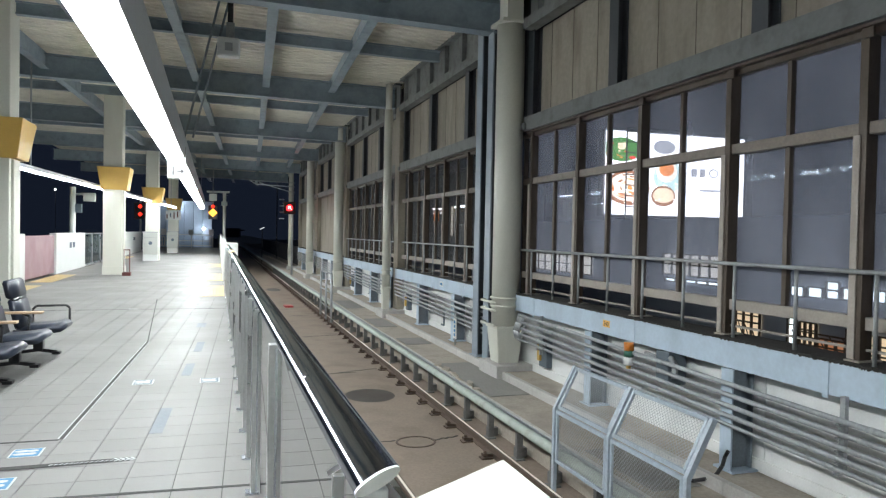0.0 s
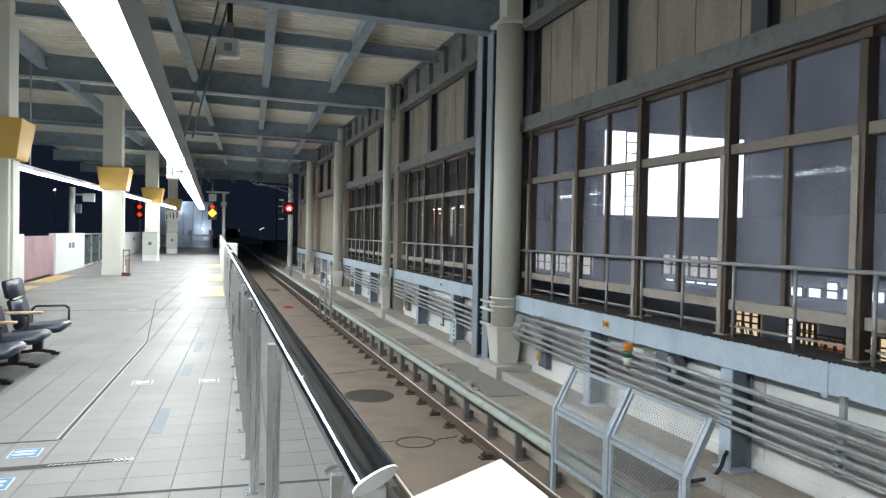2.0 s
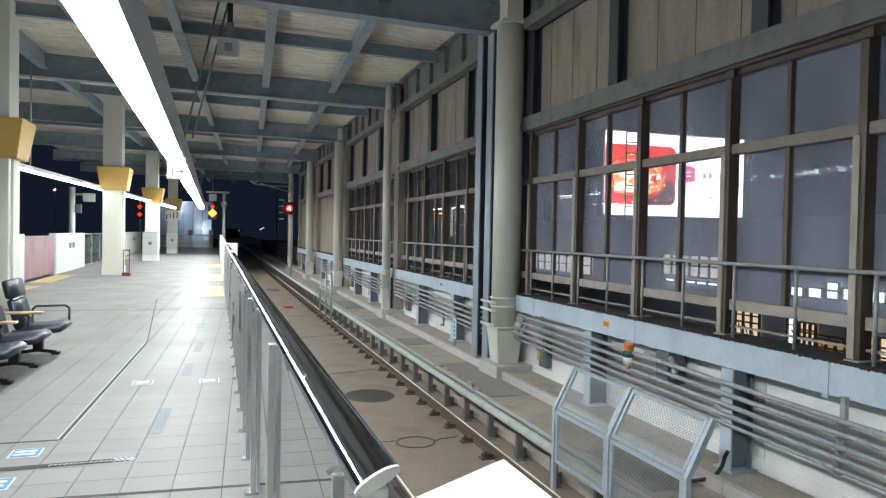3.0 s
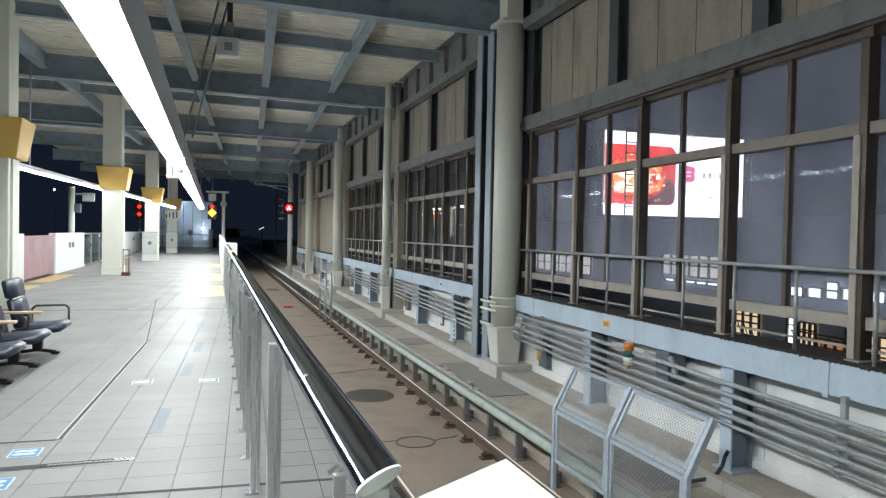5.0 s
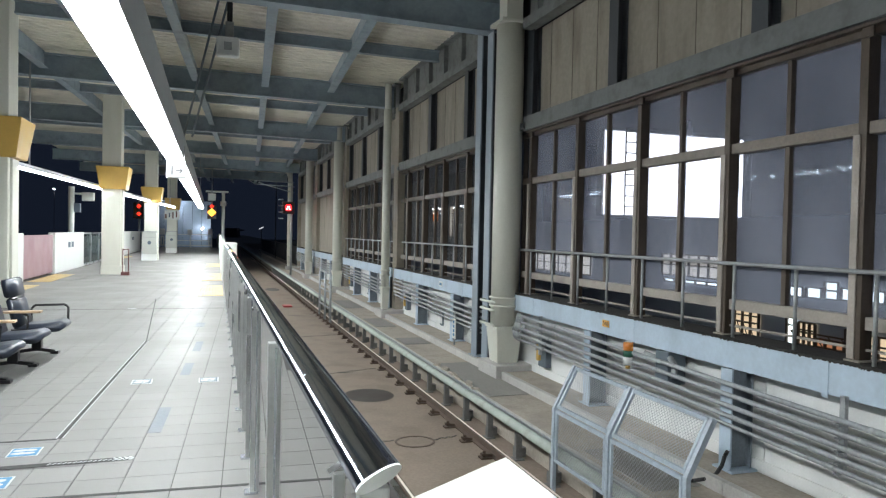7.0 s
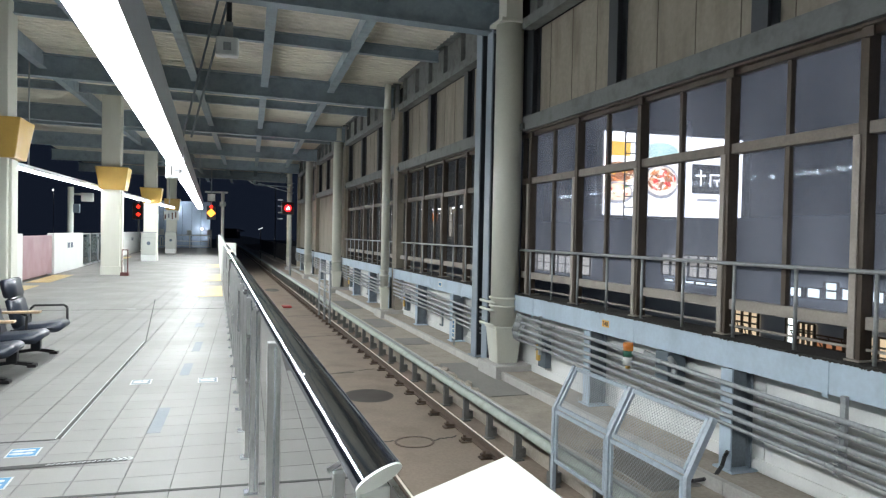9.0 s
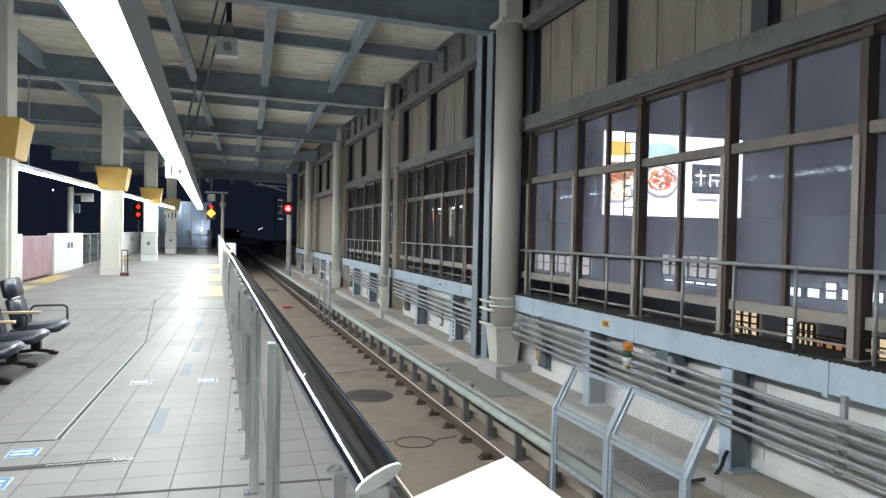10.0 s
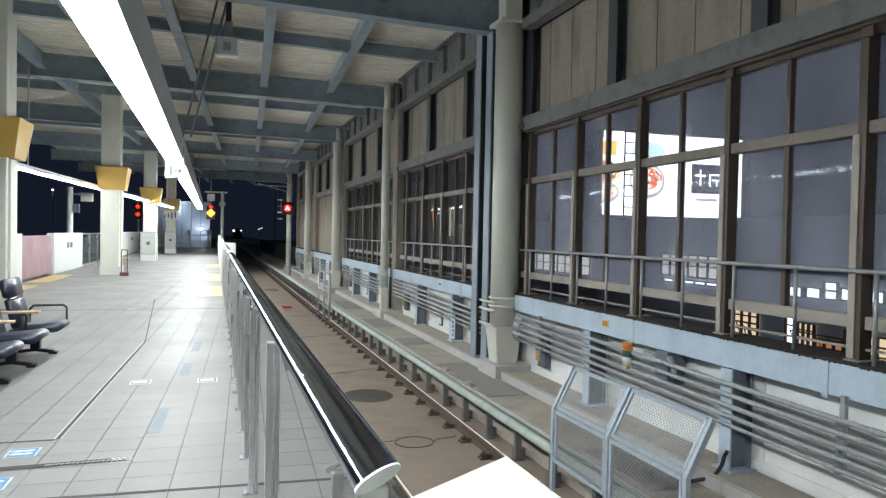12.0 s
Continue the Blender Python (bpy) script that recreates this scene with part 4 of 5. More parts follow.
signal_a()


def diamond(x, y, z, r, m, t, name, lab):
    bm = rod((x, y, z), (x, y - 0.04, z), r, None, 4)
    part(name, bm, m, t, lab)


t = thing("platform_signal", (-0.3, 49.5, 3.4), "hanging signal with a red and an amber lamp", "signal")
hd = part("head", box(-0.62, -0.04, 49.5, 49.7, 2.35, 3.3, None, 0.02), M_BLACK, t)
diamond(-0.33, 49.5, 2.80, 0.30, G_AMB, hd, "amber_lamp", "glowing amber diamond lamp")
diamond(-0.33, 49.5, 3.22, 0.15, G_REDDIM, hd, "red_lamp", "dim red lamp")
part("top_box", box(-0.58, -0.08, 49.4, 49.8, 3.62, 4.1, None, 0.02), M_WHITE, t)
part("stem", rod((-0.33, 49.6, 3.3), (-0.33, 49.6, 6.0), 0.04, None, 8), M_GALV, t)
t = thing("gantry_post", (0.3, 50, 0), "white post with a short arm beside the signal", "post")
part("post", rod((0.42, 50, 0), (0.42, 50, 4.3), 0.11, None, 12), M_WHITE, t)
part("arm", box(-0.75, 0.75, 49.95, 50.05, 4.2, 4.32), M_WHITE, t)
part("fitting", rod((0.42, 49.9, 3.3), (0.42, 49.9, 3.6), 0.2, None, 12), M_WHITE, t)
t = thing("far_signal", (-5.6, 54, 2), "black signal with two red diamond lamps", "signal")
hd = part("head", box(-5.75, -5.05, 54, 54.2, 2.3, 3.5, None, 0.02), M_BLACK, t)
diamond(-5.36, 54, 3.22, 0.17, G_REDDIM, hd, "red_lamp", "glowing red lamp")
diamond(-5.36, 54, 2.66, 0.17, G_REDDIM, hd, "red_lamp", "glowing red lamp")
part("mast", rod((-5.36, 54.3, -1.2), (-5.36, 54.3, 4.0), 0.07, None, 8), M_GALV, t)

sg = thing("platform_sign", (-0.78, 14.57, 2.61), "lit white platform number sign hung under the light strip", "sign")
part("case", box(-0.96, -0.60, 14.5, 14.64, 2.61, 2.935, None, 0.012), M_WHITE, sg)
for xq in (-0.945, -0.63):
    part("bracket", box(xq, xq + 0.012, 14.55, 14.59, 2.93, 3.25), M_GALV, sg)
fc_ = part("face", box(-0.94, -0.62, 14.485, 14.499, 2.63, 2.915), G_SIGN, sg, "lit white face")
cu = bpy.data.curves.new("digit", "FONT")
cu.body, cu.size, cu.extrude = "1", 0.27, 0.003
tmp = new("digit", cu)
dg = bpy.context.evaluated_depsgraph_get()
bm = bmesh.new()
bm.from_mesh(bpy.data.meshes.new_from_object(tmp.evaluated_get(dg)))
bpy.data.objects.remove(tmp)
bm.transform(Matrix.Translation((-0.915, 14.48, 2.675)) @ Euler((radians(90), 0, 0)).to_matrix().to_4x4())
part("digit", bm, M_BLACK, fc_, "black digit 1")
bm = bar((-0.79, 14.48, 2.76), (-0.67, 14.48, 2.76), 0.006, 0.02)
bar((-0.71, 14.48, 2.80), (-0.66, 14.48, 2.76), 0.006, 0.02, bm)
bar((-0.71, 14.48, 2.72), (-0.66, 14.48, 2.76), 0.006, 0.02, bm)
part("arrow", bm, M_BLACK, fc_, "black arrow")

# speaker box under the roof
sp = thing("ceiling_speaker", (0.14, 12.6, 4.4), "square white speaker box hung from the roof", "speaker")
cs = part("case", box(-0.05, 0.34, 12.55, 12.75, 4.64, 4.98, None, 0.04), M_WHITE, sp)
part("grille", box(0.08, 0.21, 12.535, 12.552, 4.74, 4.88, None, 0.006), M_GALV, cs)
part("neck", box(0.10, 0.24, 12.6, 12.74, 4.98, 5.25, None, 0.01), M_GALV, sp)
part("stem", rod((0.17, 12.67, 5.25), (0.17, 12.67, 6.16), 0.05, None, 10), M_BLACK, sp)

bz = thing("trough_brace", (-0.4, 15, 3.5), "dark diagonal rods bracing the light trough to the roof", "brace")
for dx in (0.0, 0.16):
    part("rod", rod((0.12 + dx, 12.3, 6.12), (-0.66 + dx, 14.9, 3.5), 0.022, None, 8), M_BLUEGREY, bz)

# ---- fence beside the walkway ----
def lattice(corner, eu, ev, nu, nv, r, bm):
    """Diamond wire mesh on a parallelogram: corner, two edge vectors, cells along each."""
    corner, eu, ev = Vector(corner), Vector(eu), Vector(ev)
    step = 1.0 / nu
    k = nv / nu
    for s in (1, -1):
        for i in range(-nv, nu + nv):
            a = i * step
            u0, v0 = a, 0.0
            u1, v1 = a + s * k, 1.0
            lo, hi = 0.0, 1.0
            du = u1 - u0
            if du > 0:
                lo, hi = max(lo, (0 - u0) / du), min(hi, (1 - u0) / du)
            else:
                lo, hi = max(lo, (1 - u0) / du), min(hi, (0 - u0) / du)
            if hi - lo < 0.02:
                continue
            bar(corner + eu * (u0 + du * lo) + ev * lo, corner + eu * (u0 + du * hi) + ev * hi, r, r, bm, eu.cross(ev))
    return bm


fence = thing("mesh_fence", (3.5, 5.5, -1.22), "pale blue steel fence with leaning wire mesh top", "fence")
FY = (6.60, 5.53, 4.41)
for y in FY:
    bm = bar((3.5, y, -1.22), (3.5, y, -0.24), 0.05, 0.042, None, (1, 0, 0))
    bar((3.5, y, -0.26), (3.74, y, 0.20), 0.05, 0.042, bm, (0, 1, 0))
    part("fence_post", bm, M_FENCE, fence)
for a, b in zip(FY, FY[1:]):
    a, b = a - 0.045, b + 0.045
    for (p, q, n, nv) in (((3.5, -0.80), (3.5, -0.27), 26, 13), ((3.52, -0.22), (3.73, 0.18), 26, 12)):
        bm = bmesh.new()
        bar((p[0], a, p[1]), (p[0], b, p[1]), 0.03, 0.035, bm)
        bar((q[0], a, q[1]), (q[0], b, q[1]), 0.03, 0.035, bm)
        for y in (a - 0.012, b + 0.012):
            bar((p[0], y, p[1]), (q[0], y, q[1]), 0.025, 0.03, bm, (0, 1, 0))
        fr = part("panel_frame", bm, M_FENCE, fence)
        part("wire_mesh", lattice((p[0], a, p[1]), (0, b - a, 0), (q[0] - p[0], 0, q[1] - p[1]), n, nv, 0.0024, bmesh.new()), M_GALV, fr)

gate = thing("track_gate", (3.4, 22, -1.22), "galvanised steel access gate beside the track", "gate")
for y in (23.3, 22.1, 21.0):
    part("gate_post", rod((3.35, y, -1.22), (3.35, y, 0.33), 0.035, None, 8), M_GALV, gate)
for z in (-0.75, -0.25, 0.32):
    part("gate_rail", rod((3.35, 21.0, z), (3.35, 23.3, z), 0.022, None, 8), M_GALV, gate)

# ---- small things on the wall ----
s = thing("distance_plate", (4.962, 7.98, 0.42), "small orange plate with the number 340", "plate")
pl = part("plate", box(4.960, 4.966, 7.90, 8.06, 0.415, 0.505), M_ORANGE, s)
cu = bpy.data.curves.new("number", "FONT")
cu.body, cu.size, cu.extrude, cu.align_x = "340", 0.085, 0.001, "CENTER"
tmp = new("number", cu)
dg = bpy.context.evaluated_depsgraph_get()
bm = bmesh.new()
bm.from_mesh(bpy.data.meshes.new_from_object(tmp.evaluated_get(dg)))
bpy.data.objects.remove(tmp)
bm.transform(Matrix.Translation((4.958, 7.98, 0.431)) @ Euler((radians(90), 0, radians(-90))).to_matrix().to_4x4())
part("number", bm, M_RUST, pl)

b = thing("warning_beacon", (4.85, 7.27, 0.05), "small stacked beacon with amber, green and white segments", "beacon")
part("amber_segment", rod((4.85, 7.27, 0.225), (4.85, 7.27, 0.325), 0.062, None, 20), M_AMBER, b)
part("green_segment", rod((4.85, 7.27, 0.145), (4.85, 7.27, 0.225), 0.062, None, 20), M_GREEN, b)
part("white_segment", rod((4.85, 7.27, 0.045), (4.85, 7.27, 0.145), 0.062, None, 20), M_WHITE, b)
part("foot", rod((4.85, 7.27, 0.0), (4.85, 7.27, 0.045), 0.03, None, 14), M_YELLOW, b)
part("arm", bar((4.86, 7.25, 0.05), (5.2, 6.9, 0.02), 0.03, 0.02), M_GALV, b)
j = thing("junction_box", (5.05, 6.75, 0), "grey steel junction box under the beam with bent conduits", "junction box")
part("case", box(4.95, 5.2, 6.62, 6.86, -0.08, 0.30, None, 0.01), M_BLUEGREY, j)
part("stub", rod((4.98, 7.1, 0.22), (4.98, 6.86, 0.20), 0.03, None, 8), M_GALV, j)
bm = rod((4.98, 6.62, 0.24), (4.95, 6.5, 0.18), 0.035, None, 8)
rod((4.95, 6.5, 0.18), (4.93, 6.48, 0.03), 0.035, bm, 8)
part("elbow", bm, M_GALV, j)

ce = thing("cable_elbow", (4.85, 5.2, -0.85), "black flexible cable bending down to the walkway", "cable")
bm = bmesh.new()
pts = [(4.90, 5.56, -0.50), (4.87, 5.57, -0.56), (4.83, 5.56, -0.65), (4.76, 5.56, -0.73), (4.66, 5.60, -0.78), (4.58, 5.66, -0.81), (4.52, 5.74, -0.835)]
for p, q in zip(pts, pts[1:]):
    rod(p, q, 0.02, bm, 8)
part("cable", bm, M_BLACK, ce)

for d in (0, BAY, 2 * BAY):
    k = thing("valve_box", (5.2, 10.2 + d, -0.5), "yellow tagged grey valve box on the wall", "valve box", "valve boxes")
    part("case", box(5.14, 5.25, 10.05 + d, 10.32 + d, -0.55, -0.05, None, 0.008), M_BLUEGREY, k)
    part("tag", box(5.09, 5.139, 10.22 + d, 10.30 + d, -0.45, -0.18, None, 0.006), M_YELLOW, k, "yellow tag")
    v = thing("wall_hatch", (5.22, 15.6 + d, -0.5), "small dark framed hatch in the white wall", "hatch", "wall hatches")
    part("frame", box(5.215, 5.249, 7.1 + BAY + d, 7.3 + BAY + d, -0.60, -0.22), M_BLUEGREY, v)
    part("leaf", box(5.205, 5.214, 7.13 + BAY + d, 7.27 + BAY + d, -0.55, -0.27), M_WHITE, v)
nb = thing("notice_board", (4.78, 13.58, -0.6), "narrow white notice with unreadable blue characters", "notice")
bo = part("board", box(4.78, 4.80, 13.50, 13.68, -0.58, -0.16, None, 0.004), M_WHITE, nb)
for i in range(4):
    part("writing", box(4.774, 4.7795, 13.55, 13.63, -0.53 + 0.09 * i, -0.47 + 0.09 * i), M_BLUESIGN, bo)
part("peg", rod((4.80, 13.59, -0.72), (4.80, 13.59, 0.0), 0.02, None, 8), M_GALV, nb)
n2 = thing("number_plate", (4.96, 15.6, 0.3), "white plate with an unreadable blue sign on the beam", "plate")
part("plate", box(4.955, 4.962, 14.95, 15.2, 0.40, 0.52), M_WHITE, n2)
part("writing", box(4.95, 4.9545, 15.0, 15.15, 0.43, 0.49), M_BLUESIGN, n2)

# pipes that pass the first column on its track side
for z in (0.04, 0.30, 0.44):
    bm = rod((4.60, 10.98, z), (4.60, 11.62, z), 0.022, None, 10)
    rod((4.60, 11.62, z), (4.70, 11.66, z), 0.022, bm, 10)
    box(4.585, 4.65, 11.13, 11.17, z - 0.03, z + 0.03, bm)
    solo("clamped_pipe", bm, M_CREAM, "short cream pipe clamped to the round column", "pipe", "pipes clamped to the column")

# bundle of hoses beside the first column
hz = thing("hose_bundle", (4.95, 10.6, 0), "bundle of grey hoses looping down behind the column", "hoses")
for i in range(4):
    bm = bmesh.new()
    y = 10.62 - 0.06 * i
    pts = [(4.90, y, 0.30), (4.87, y + 0.02, 0.15), (4.86, y + 0.12, 0.0), (4.88, y + 0.10, -0.12), (4.90, y - 0.06, -0.16 + 0.1 * i)]
    for p, q in zip(pts, pts[1:]):
        rod(p, q, 0.022, bm, 8)
    part("hose", bm, M_GALV, hz)

# ---- far end of the platform ----
ew = thing("end_partition", (-3, 66.5, 0), "blue-grey partition at the end of the platform", "partition", kind="structure")
for i in range(6):
    part("panel", box(-5.3 + 0.8 * i, -4.52 + 0.8 * i, 66.4, 66.5, 0, 4.2), M_ENDBLUE, ew)
ef = thing("end_fence", (-2.5, 64.5, 0), "white tubular fence across the end of the platform", "fence")
for z in (0.2, 0.62, 1.15):
    part("rail", rod((-4.9, 64.6, z), (-0.4, 64.6, z), 0.04, None, 8), M_WHITE, ef)
for x in (-4.9, -3.4, -2.2, -0.4):
    part("post", rod((x, 64.6, 0), (x, 64.6, 1.25), 0.045, None, 8), M_WHITE, ef)
for x in (-4.5, -0.55):
    part("notice", box(x - 0.14, x + 0.14, 64.45, 64.55, 0.15, 1.0), M_WHITE, ef)
    part("writing", box(x - 0.03, x + 0.03, 64.44, 64.449, 0.25, 0.9), M_BLUESIGN, ef)
    part("notice", box(x - 0.2, x + 0.2, 64.45, 64.55, 1.15, 1.65), M_WHITE, ef)
part("notice", box(-2.45, -2.05, 64.45, 64.55, 1.1, 1.6), M_WHITE, ef)
wl = thing("end_lamp", (-1.2, 66.4, 1.7), "oval white lamp on the end partition", "lamp", "lamps on the end partition")
part("globe", rod((-1.22, 65.6, 1.74), (-1.22, 65.5, 1.74), 0.05, None, 16), G_LAMP, wl)
part("arm", rod((-1.22, 65.6, 1.74), (-1.22, 66.4, 1.74), 0.02, None, 6), M_GALV, wl)
wl = thing("end_lamp", (-3.3, 66.4, 3.6), "oval white lamp on the end partition", "lamp", "lamps on the end partition")
part("globe", rod((-3.3, 65.6, 3.7), (-3.3, 65.5, 3.7), 0.06, None, 16), G_LAMP, wl)
part("arm", rod((-3.3, 65.6, 3.7), (-3.3, 66.4, 3.7), 0.02, None, 6), M_GALV, wl)
wf = thing("white_fence", (0.2, 40, 0), "white painted fence continuing the handrail", "fence")
for i in range(22):
    y = 23.2 + 1.85 * i
    part("post", box(0.17, 0.27, y - 0.06, y + 0.06, 0, 1.28 + 0.02 * (i % 2), None, 0.01), M_WHITE, wf)
    part("panel", box(0.205, 0.235, y + 0.07, y + 1.78, 0.1, 1.15), M_WHITE, wf)
rb = thing("rail_end_box", (0.4, 22.9, 0), "white box at the end of the handrail", "box")
part("body", box(0.24, 0.62, 22.6, 23.1, 0.0, 1.22, None, 0.02), M_WHITE, rb)
pc = thing("column_locker", (-3.1, 37.4, 0), "cream equipment locker round a column", "locker", "column lockers")
part("body", box(-3.56, -2.86, 37.2, 37.55, 0.32, 1.42, None, 0.02), M_CAB, pc)
part("lid", box(-3.59, -2.83, 37.18, 37.56, 1.42, 1.47, None, 0.008), M_GALV, pc)
part("door_joint", box(-3.50, -2.92, 37.192, 37.199, 1.16, 1.175), M_GALV, pc)
part("plinth", box(-3.56, -2.86, 37.22, 37.53, 0.0, 0.32), M_WHITE, pc)
part("badge", rod((-3.2, 37.2, 0.9), (-3.2, 37.17, 0.9), 0.09, None, 16), M_GREYVINYL, pc)
copy_thing(pc, Matrix.Translation((-2.78, 49.7, 0)))
nt = thing("column_notice", (-2.9, 49.8, 2), "white notices with red and blue stripes on a column", "notice")
bo = part("board", box(-3.35, -2.4, 49.7, 49.78, 2.25, 2.85), M_WHITE, nt)
for i in range(4):
    part("stripe", box(-3.3 + 0.22 * i, -3.22 + 0.22 * i, 49.68, 49.699, 2.33 + 0.08 * (i % 2), 2.62 + 0.07 * i), (M_REDPAINT, M_GREYVINYL, M_REDPAINT, M_REDPAINT)[i], bo)
st = thing("folded_trolley", (-2.95, 25.4, 0), "small red steel stand beside a column", "stand")
for x in (-3.02, -2.84):
    part("leg", rod((x, 25.5, 0), (x, 25.5, 0.9), 0.015, None, 8), M_REDPAINT, st)
part("bar", rod((-3.02, 25.5, 0.88), (-2.84, 25.5, 0.88), 0.015, None, 8), M_REDPAINT, st)
part("foot", box(-3.06, -2.80, 25.35, 25.65, 0.0, 0.12), M_REDPAINT, st)
for (x, y, h) in ((-5.95, 33.0, 3.35),):
    lp = thing("track_post", (x, y, -1.2), "slim pale post beyond the platform barrier", "post", "posts beyond the barrier")
    part("post", rod((x, y, -1.2), (x, y, h), 0.12, None, 10), M_WHITE, lp)
    part("head_box", box(x + 0.42, x + 0.88, y - 0.1, y + 0.15, h - 0.60, h - 0.24, None, 0.02), M_WHITE, lp)
    part("arm", rod((x, y, h - 0.3), (x + 0.5, y, h - 0.3), 0.04, None, 8), M_WHITE, lp)
    part("lens", box(x + 0.12, x + 0.36, y - 0.12, y + 0.1, h - 1.1, h - 0.72, None, 0.01), M_GREYVINYL, lp)
bd = thing("west_deck", (-8, 30, -1.3), "dark track deck beyond the barrier", "track bed", kind="structure")
part("deck", box(-12, -5.45, -6, 160, -1.9, -1.25), M_SLAB, bd)

# ---- overhead line bracket and lamps out in the dark ----
br = thing("catenary_bracket", (4.7, 45.3, 4.5), "thin steel catenary bracket reaching over the track", "bracket")
for p, q in (((4.72, 45.1, 4.75), (1.9, 45.5, 4.85)), ((4.72, 45.1, 4.1), (2.5, 45.4, 4.7)), ((1.9, 45.5, 4.85), (2.3, 45.4, 4.6)), ((2.3, 45.4, 4.6), (4.72, 45.1, 4.5))):
    part("tube", rod(p, q, 0.025, None, 6), M_GALV, br)
lm = thing("distant_lamp", (4.81, 61.7, -9), "small bright lamp on a dark mast", "lamp", "distant lamps")
part("bulb", rod((4.81, 61.7, 6.40), (4.81, 61.7, 6.47), 0.05, None, 8), G_WHITE, lm)
part("mast", rod((4.95, 62.0, -9), (4.95, 62.0, 6.6), 0.05, None, 6), M_BLACK, lm)
part("arm", rod((4.81, 61.7, 6.5), (4.95, 62.0, 6.55), 0.03, None, 6), M_BLACK, lm)
lm = thing("distant_lamp", (3.69, 62, -1.22), "small tilted tube lamp on a dark mast", "lamp", "distant lamps")
part("tube", rod((3.52, 62, 1.76), (3.90, 62, 1.95), 0.04, None, 8), glow("weak tube", (0.9, 0.95, 1), 0.3), lm)
part("mast", rod((3.72, 62.1, -1.22), (3.72, 62.1, 1.9), 0.04, None, 6), M_BLACK, lm)
for x in (-24.07, -21.48):
    lm = thing("distant_lamp", (x, 120, -9), "small bright lamp on a dark mast", "lamp", "distant lamps")
    part("bulb", rod((x, 120, 7.36), (x, 120, 7.52), 0.11, None, 8), G_WHITE, lm)
    part("mast", rod((x, 120.3, -9), (x, 120.3, 7.8), 0.035, None, 6), M_BLACK, lm)
    part("arm", rod((x, 120, 7.54), (x, 120.3, 7.62), 0.04, None, 6), M_BLACK, lm)
fb = thing("far_viaduct", (8, 250, -9), "dark concrete viaduct of the line far off", "viaduct", kind="structure")
part("deck", box(0, 16, 160, 420, -9, -1.25), M_CONC, fb)

# ---- outside: street, building, screen ----
an = thing("annex_building", (25, 30, -9), "grey-blue building across the street with lit windows", "building", kind="structure")
part("wall", box(21, 30, 8, 60, -9, 2.4), M_FARWALL, an)
part("parapet", box(20.9, 21.1, 8, 60, 2.4, 2.6), M_FARWALL, an)
def lit(y0, y1, z0, z1, m, nu, nv):
    w = part("window", box(20.93, 20.98, y0, y1, z0, z1), m, an, "lit window")
    fb_ = bmesh.new()
    for i in range(nu + 1):
        y = y0 + (y1 - y0) * i / nu
        box(20.86, 20.93, y - 0.05, y + 0.05, z0, z1, fb_)
    for i in range(nv + 1):
        z = z0 + (z1 - z0) * i / nv
        box(20.87, 20.925, y0, y1, z - 0.03, z + 0.03, fb_)
    part("frame", fb_, M_BROWN, w)
for y0, y1, z0, z1, m, nu, nv in ((20.04, 20.70, -0.46, -0.08, G_ROOM, 1, 1), (19.2, 19.88, -0.44, -0.06, G_ROOM, 1, 1), (18.5, 19.08, -0.42, 0.2, G_ROOM, 1, 2), (17.7, 18.40, -0.40, 0.02, G_ROOM, 1, 1), (16.7, 17.5, -0.38, 0.02, G_ROOM, 1, 1), (15.8, 16.5, -0.38, 0.02, G_ROOM, 1, 1), (24.6, 28.6, -0.1, 0.9, G_PALE, 6, 2), (24.6, 28.4, -0.42, -0.27, G_ROOM, 5, 1), (35.4, 43.4, -0.6, 0.5, G_PALE, 8, 2), (22.2, 24.0, -2.3, -1.2, G_WARM, 4, 4), (20.35, 20.75, -2.4, -1.15, G_ROOM, 1, 3), (19.45, 20.2, -2.5, -1.4, G_WARM, 3, 4), (17.6, 18.15, -2.5, -1.4, G_ORANGE, 3, 4), (14.5, 17.4, -2.5, -1.5, G_WARM, 6, 3)):
    lit(y0, y1, z0, z1, m, nu, nv)

# Dim windows added to brighten the view through the panes.
for i in range(5):
    lit(9.2 + 1.25 * i, 10.2 + 1.25 * i, -1.9, -0.6, G_DIM, 2, 2)
for y0, y1 in ((17.0, 20.3), (22.1, 24.1)):
    part("balcony_rail", box(20.6, 20.64, y0, y1, -1.75, -1.69), M_BROWN, an)
    for i in range(6):
        yy = y0 + (y1 - y0) * i / 6
        part("brace", bar((20.62, yy, -2.4), (20.62, yy + (y1 - y0) / 6, -1.72), 0.03, 0.03), M_BROWN, an)
lit(18.2, 19.4, -2.5, -1.9, G_ORANGE, 3, 2)
# Added tower for a tall lamp and an arrow sign, both built as windows.
part("stair_tower", box(21.0, 30, 60, 76, -9, 7.5), M_FARWALL, an)
lit(60.3, 61.3, 1.5, 4.3, G_PALE, 1, 4)
lit(65.2, 66.6, 3.0, 3.9, G_ARROW, 1, 1)

ORI = pose(25.75, 42.1, 3.28, 0, 0, -2.3)
W_, H_ = 11.56, 5.9
screen = new("advert_screen")
screen.matrix_basis = ORI
BASE[screen.name] = Vector((0, 0, 0))
tagged(screen, "large white outdoor display screen showing food adverts", "display screen")
part("cabinet", box(-0.1, W_ + 0.1, 0.14, 0.9, -0.1, H_ + 0.1, None, 0.03), M_BLACK, screen)
part("face", box(0, W_, 0.0, 0.03, 0, H_), G_SCREEN, screen, "glowing white display face")
part("bottom_rail", box(-0.1, W_ + 0.1, 0.03, 0.14, -0.1, 0.0), M_BLACK, screen)
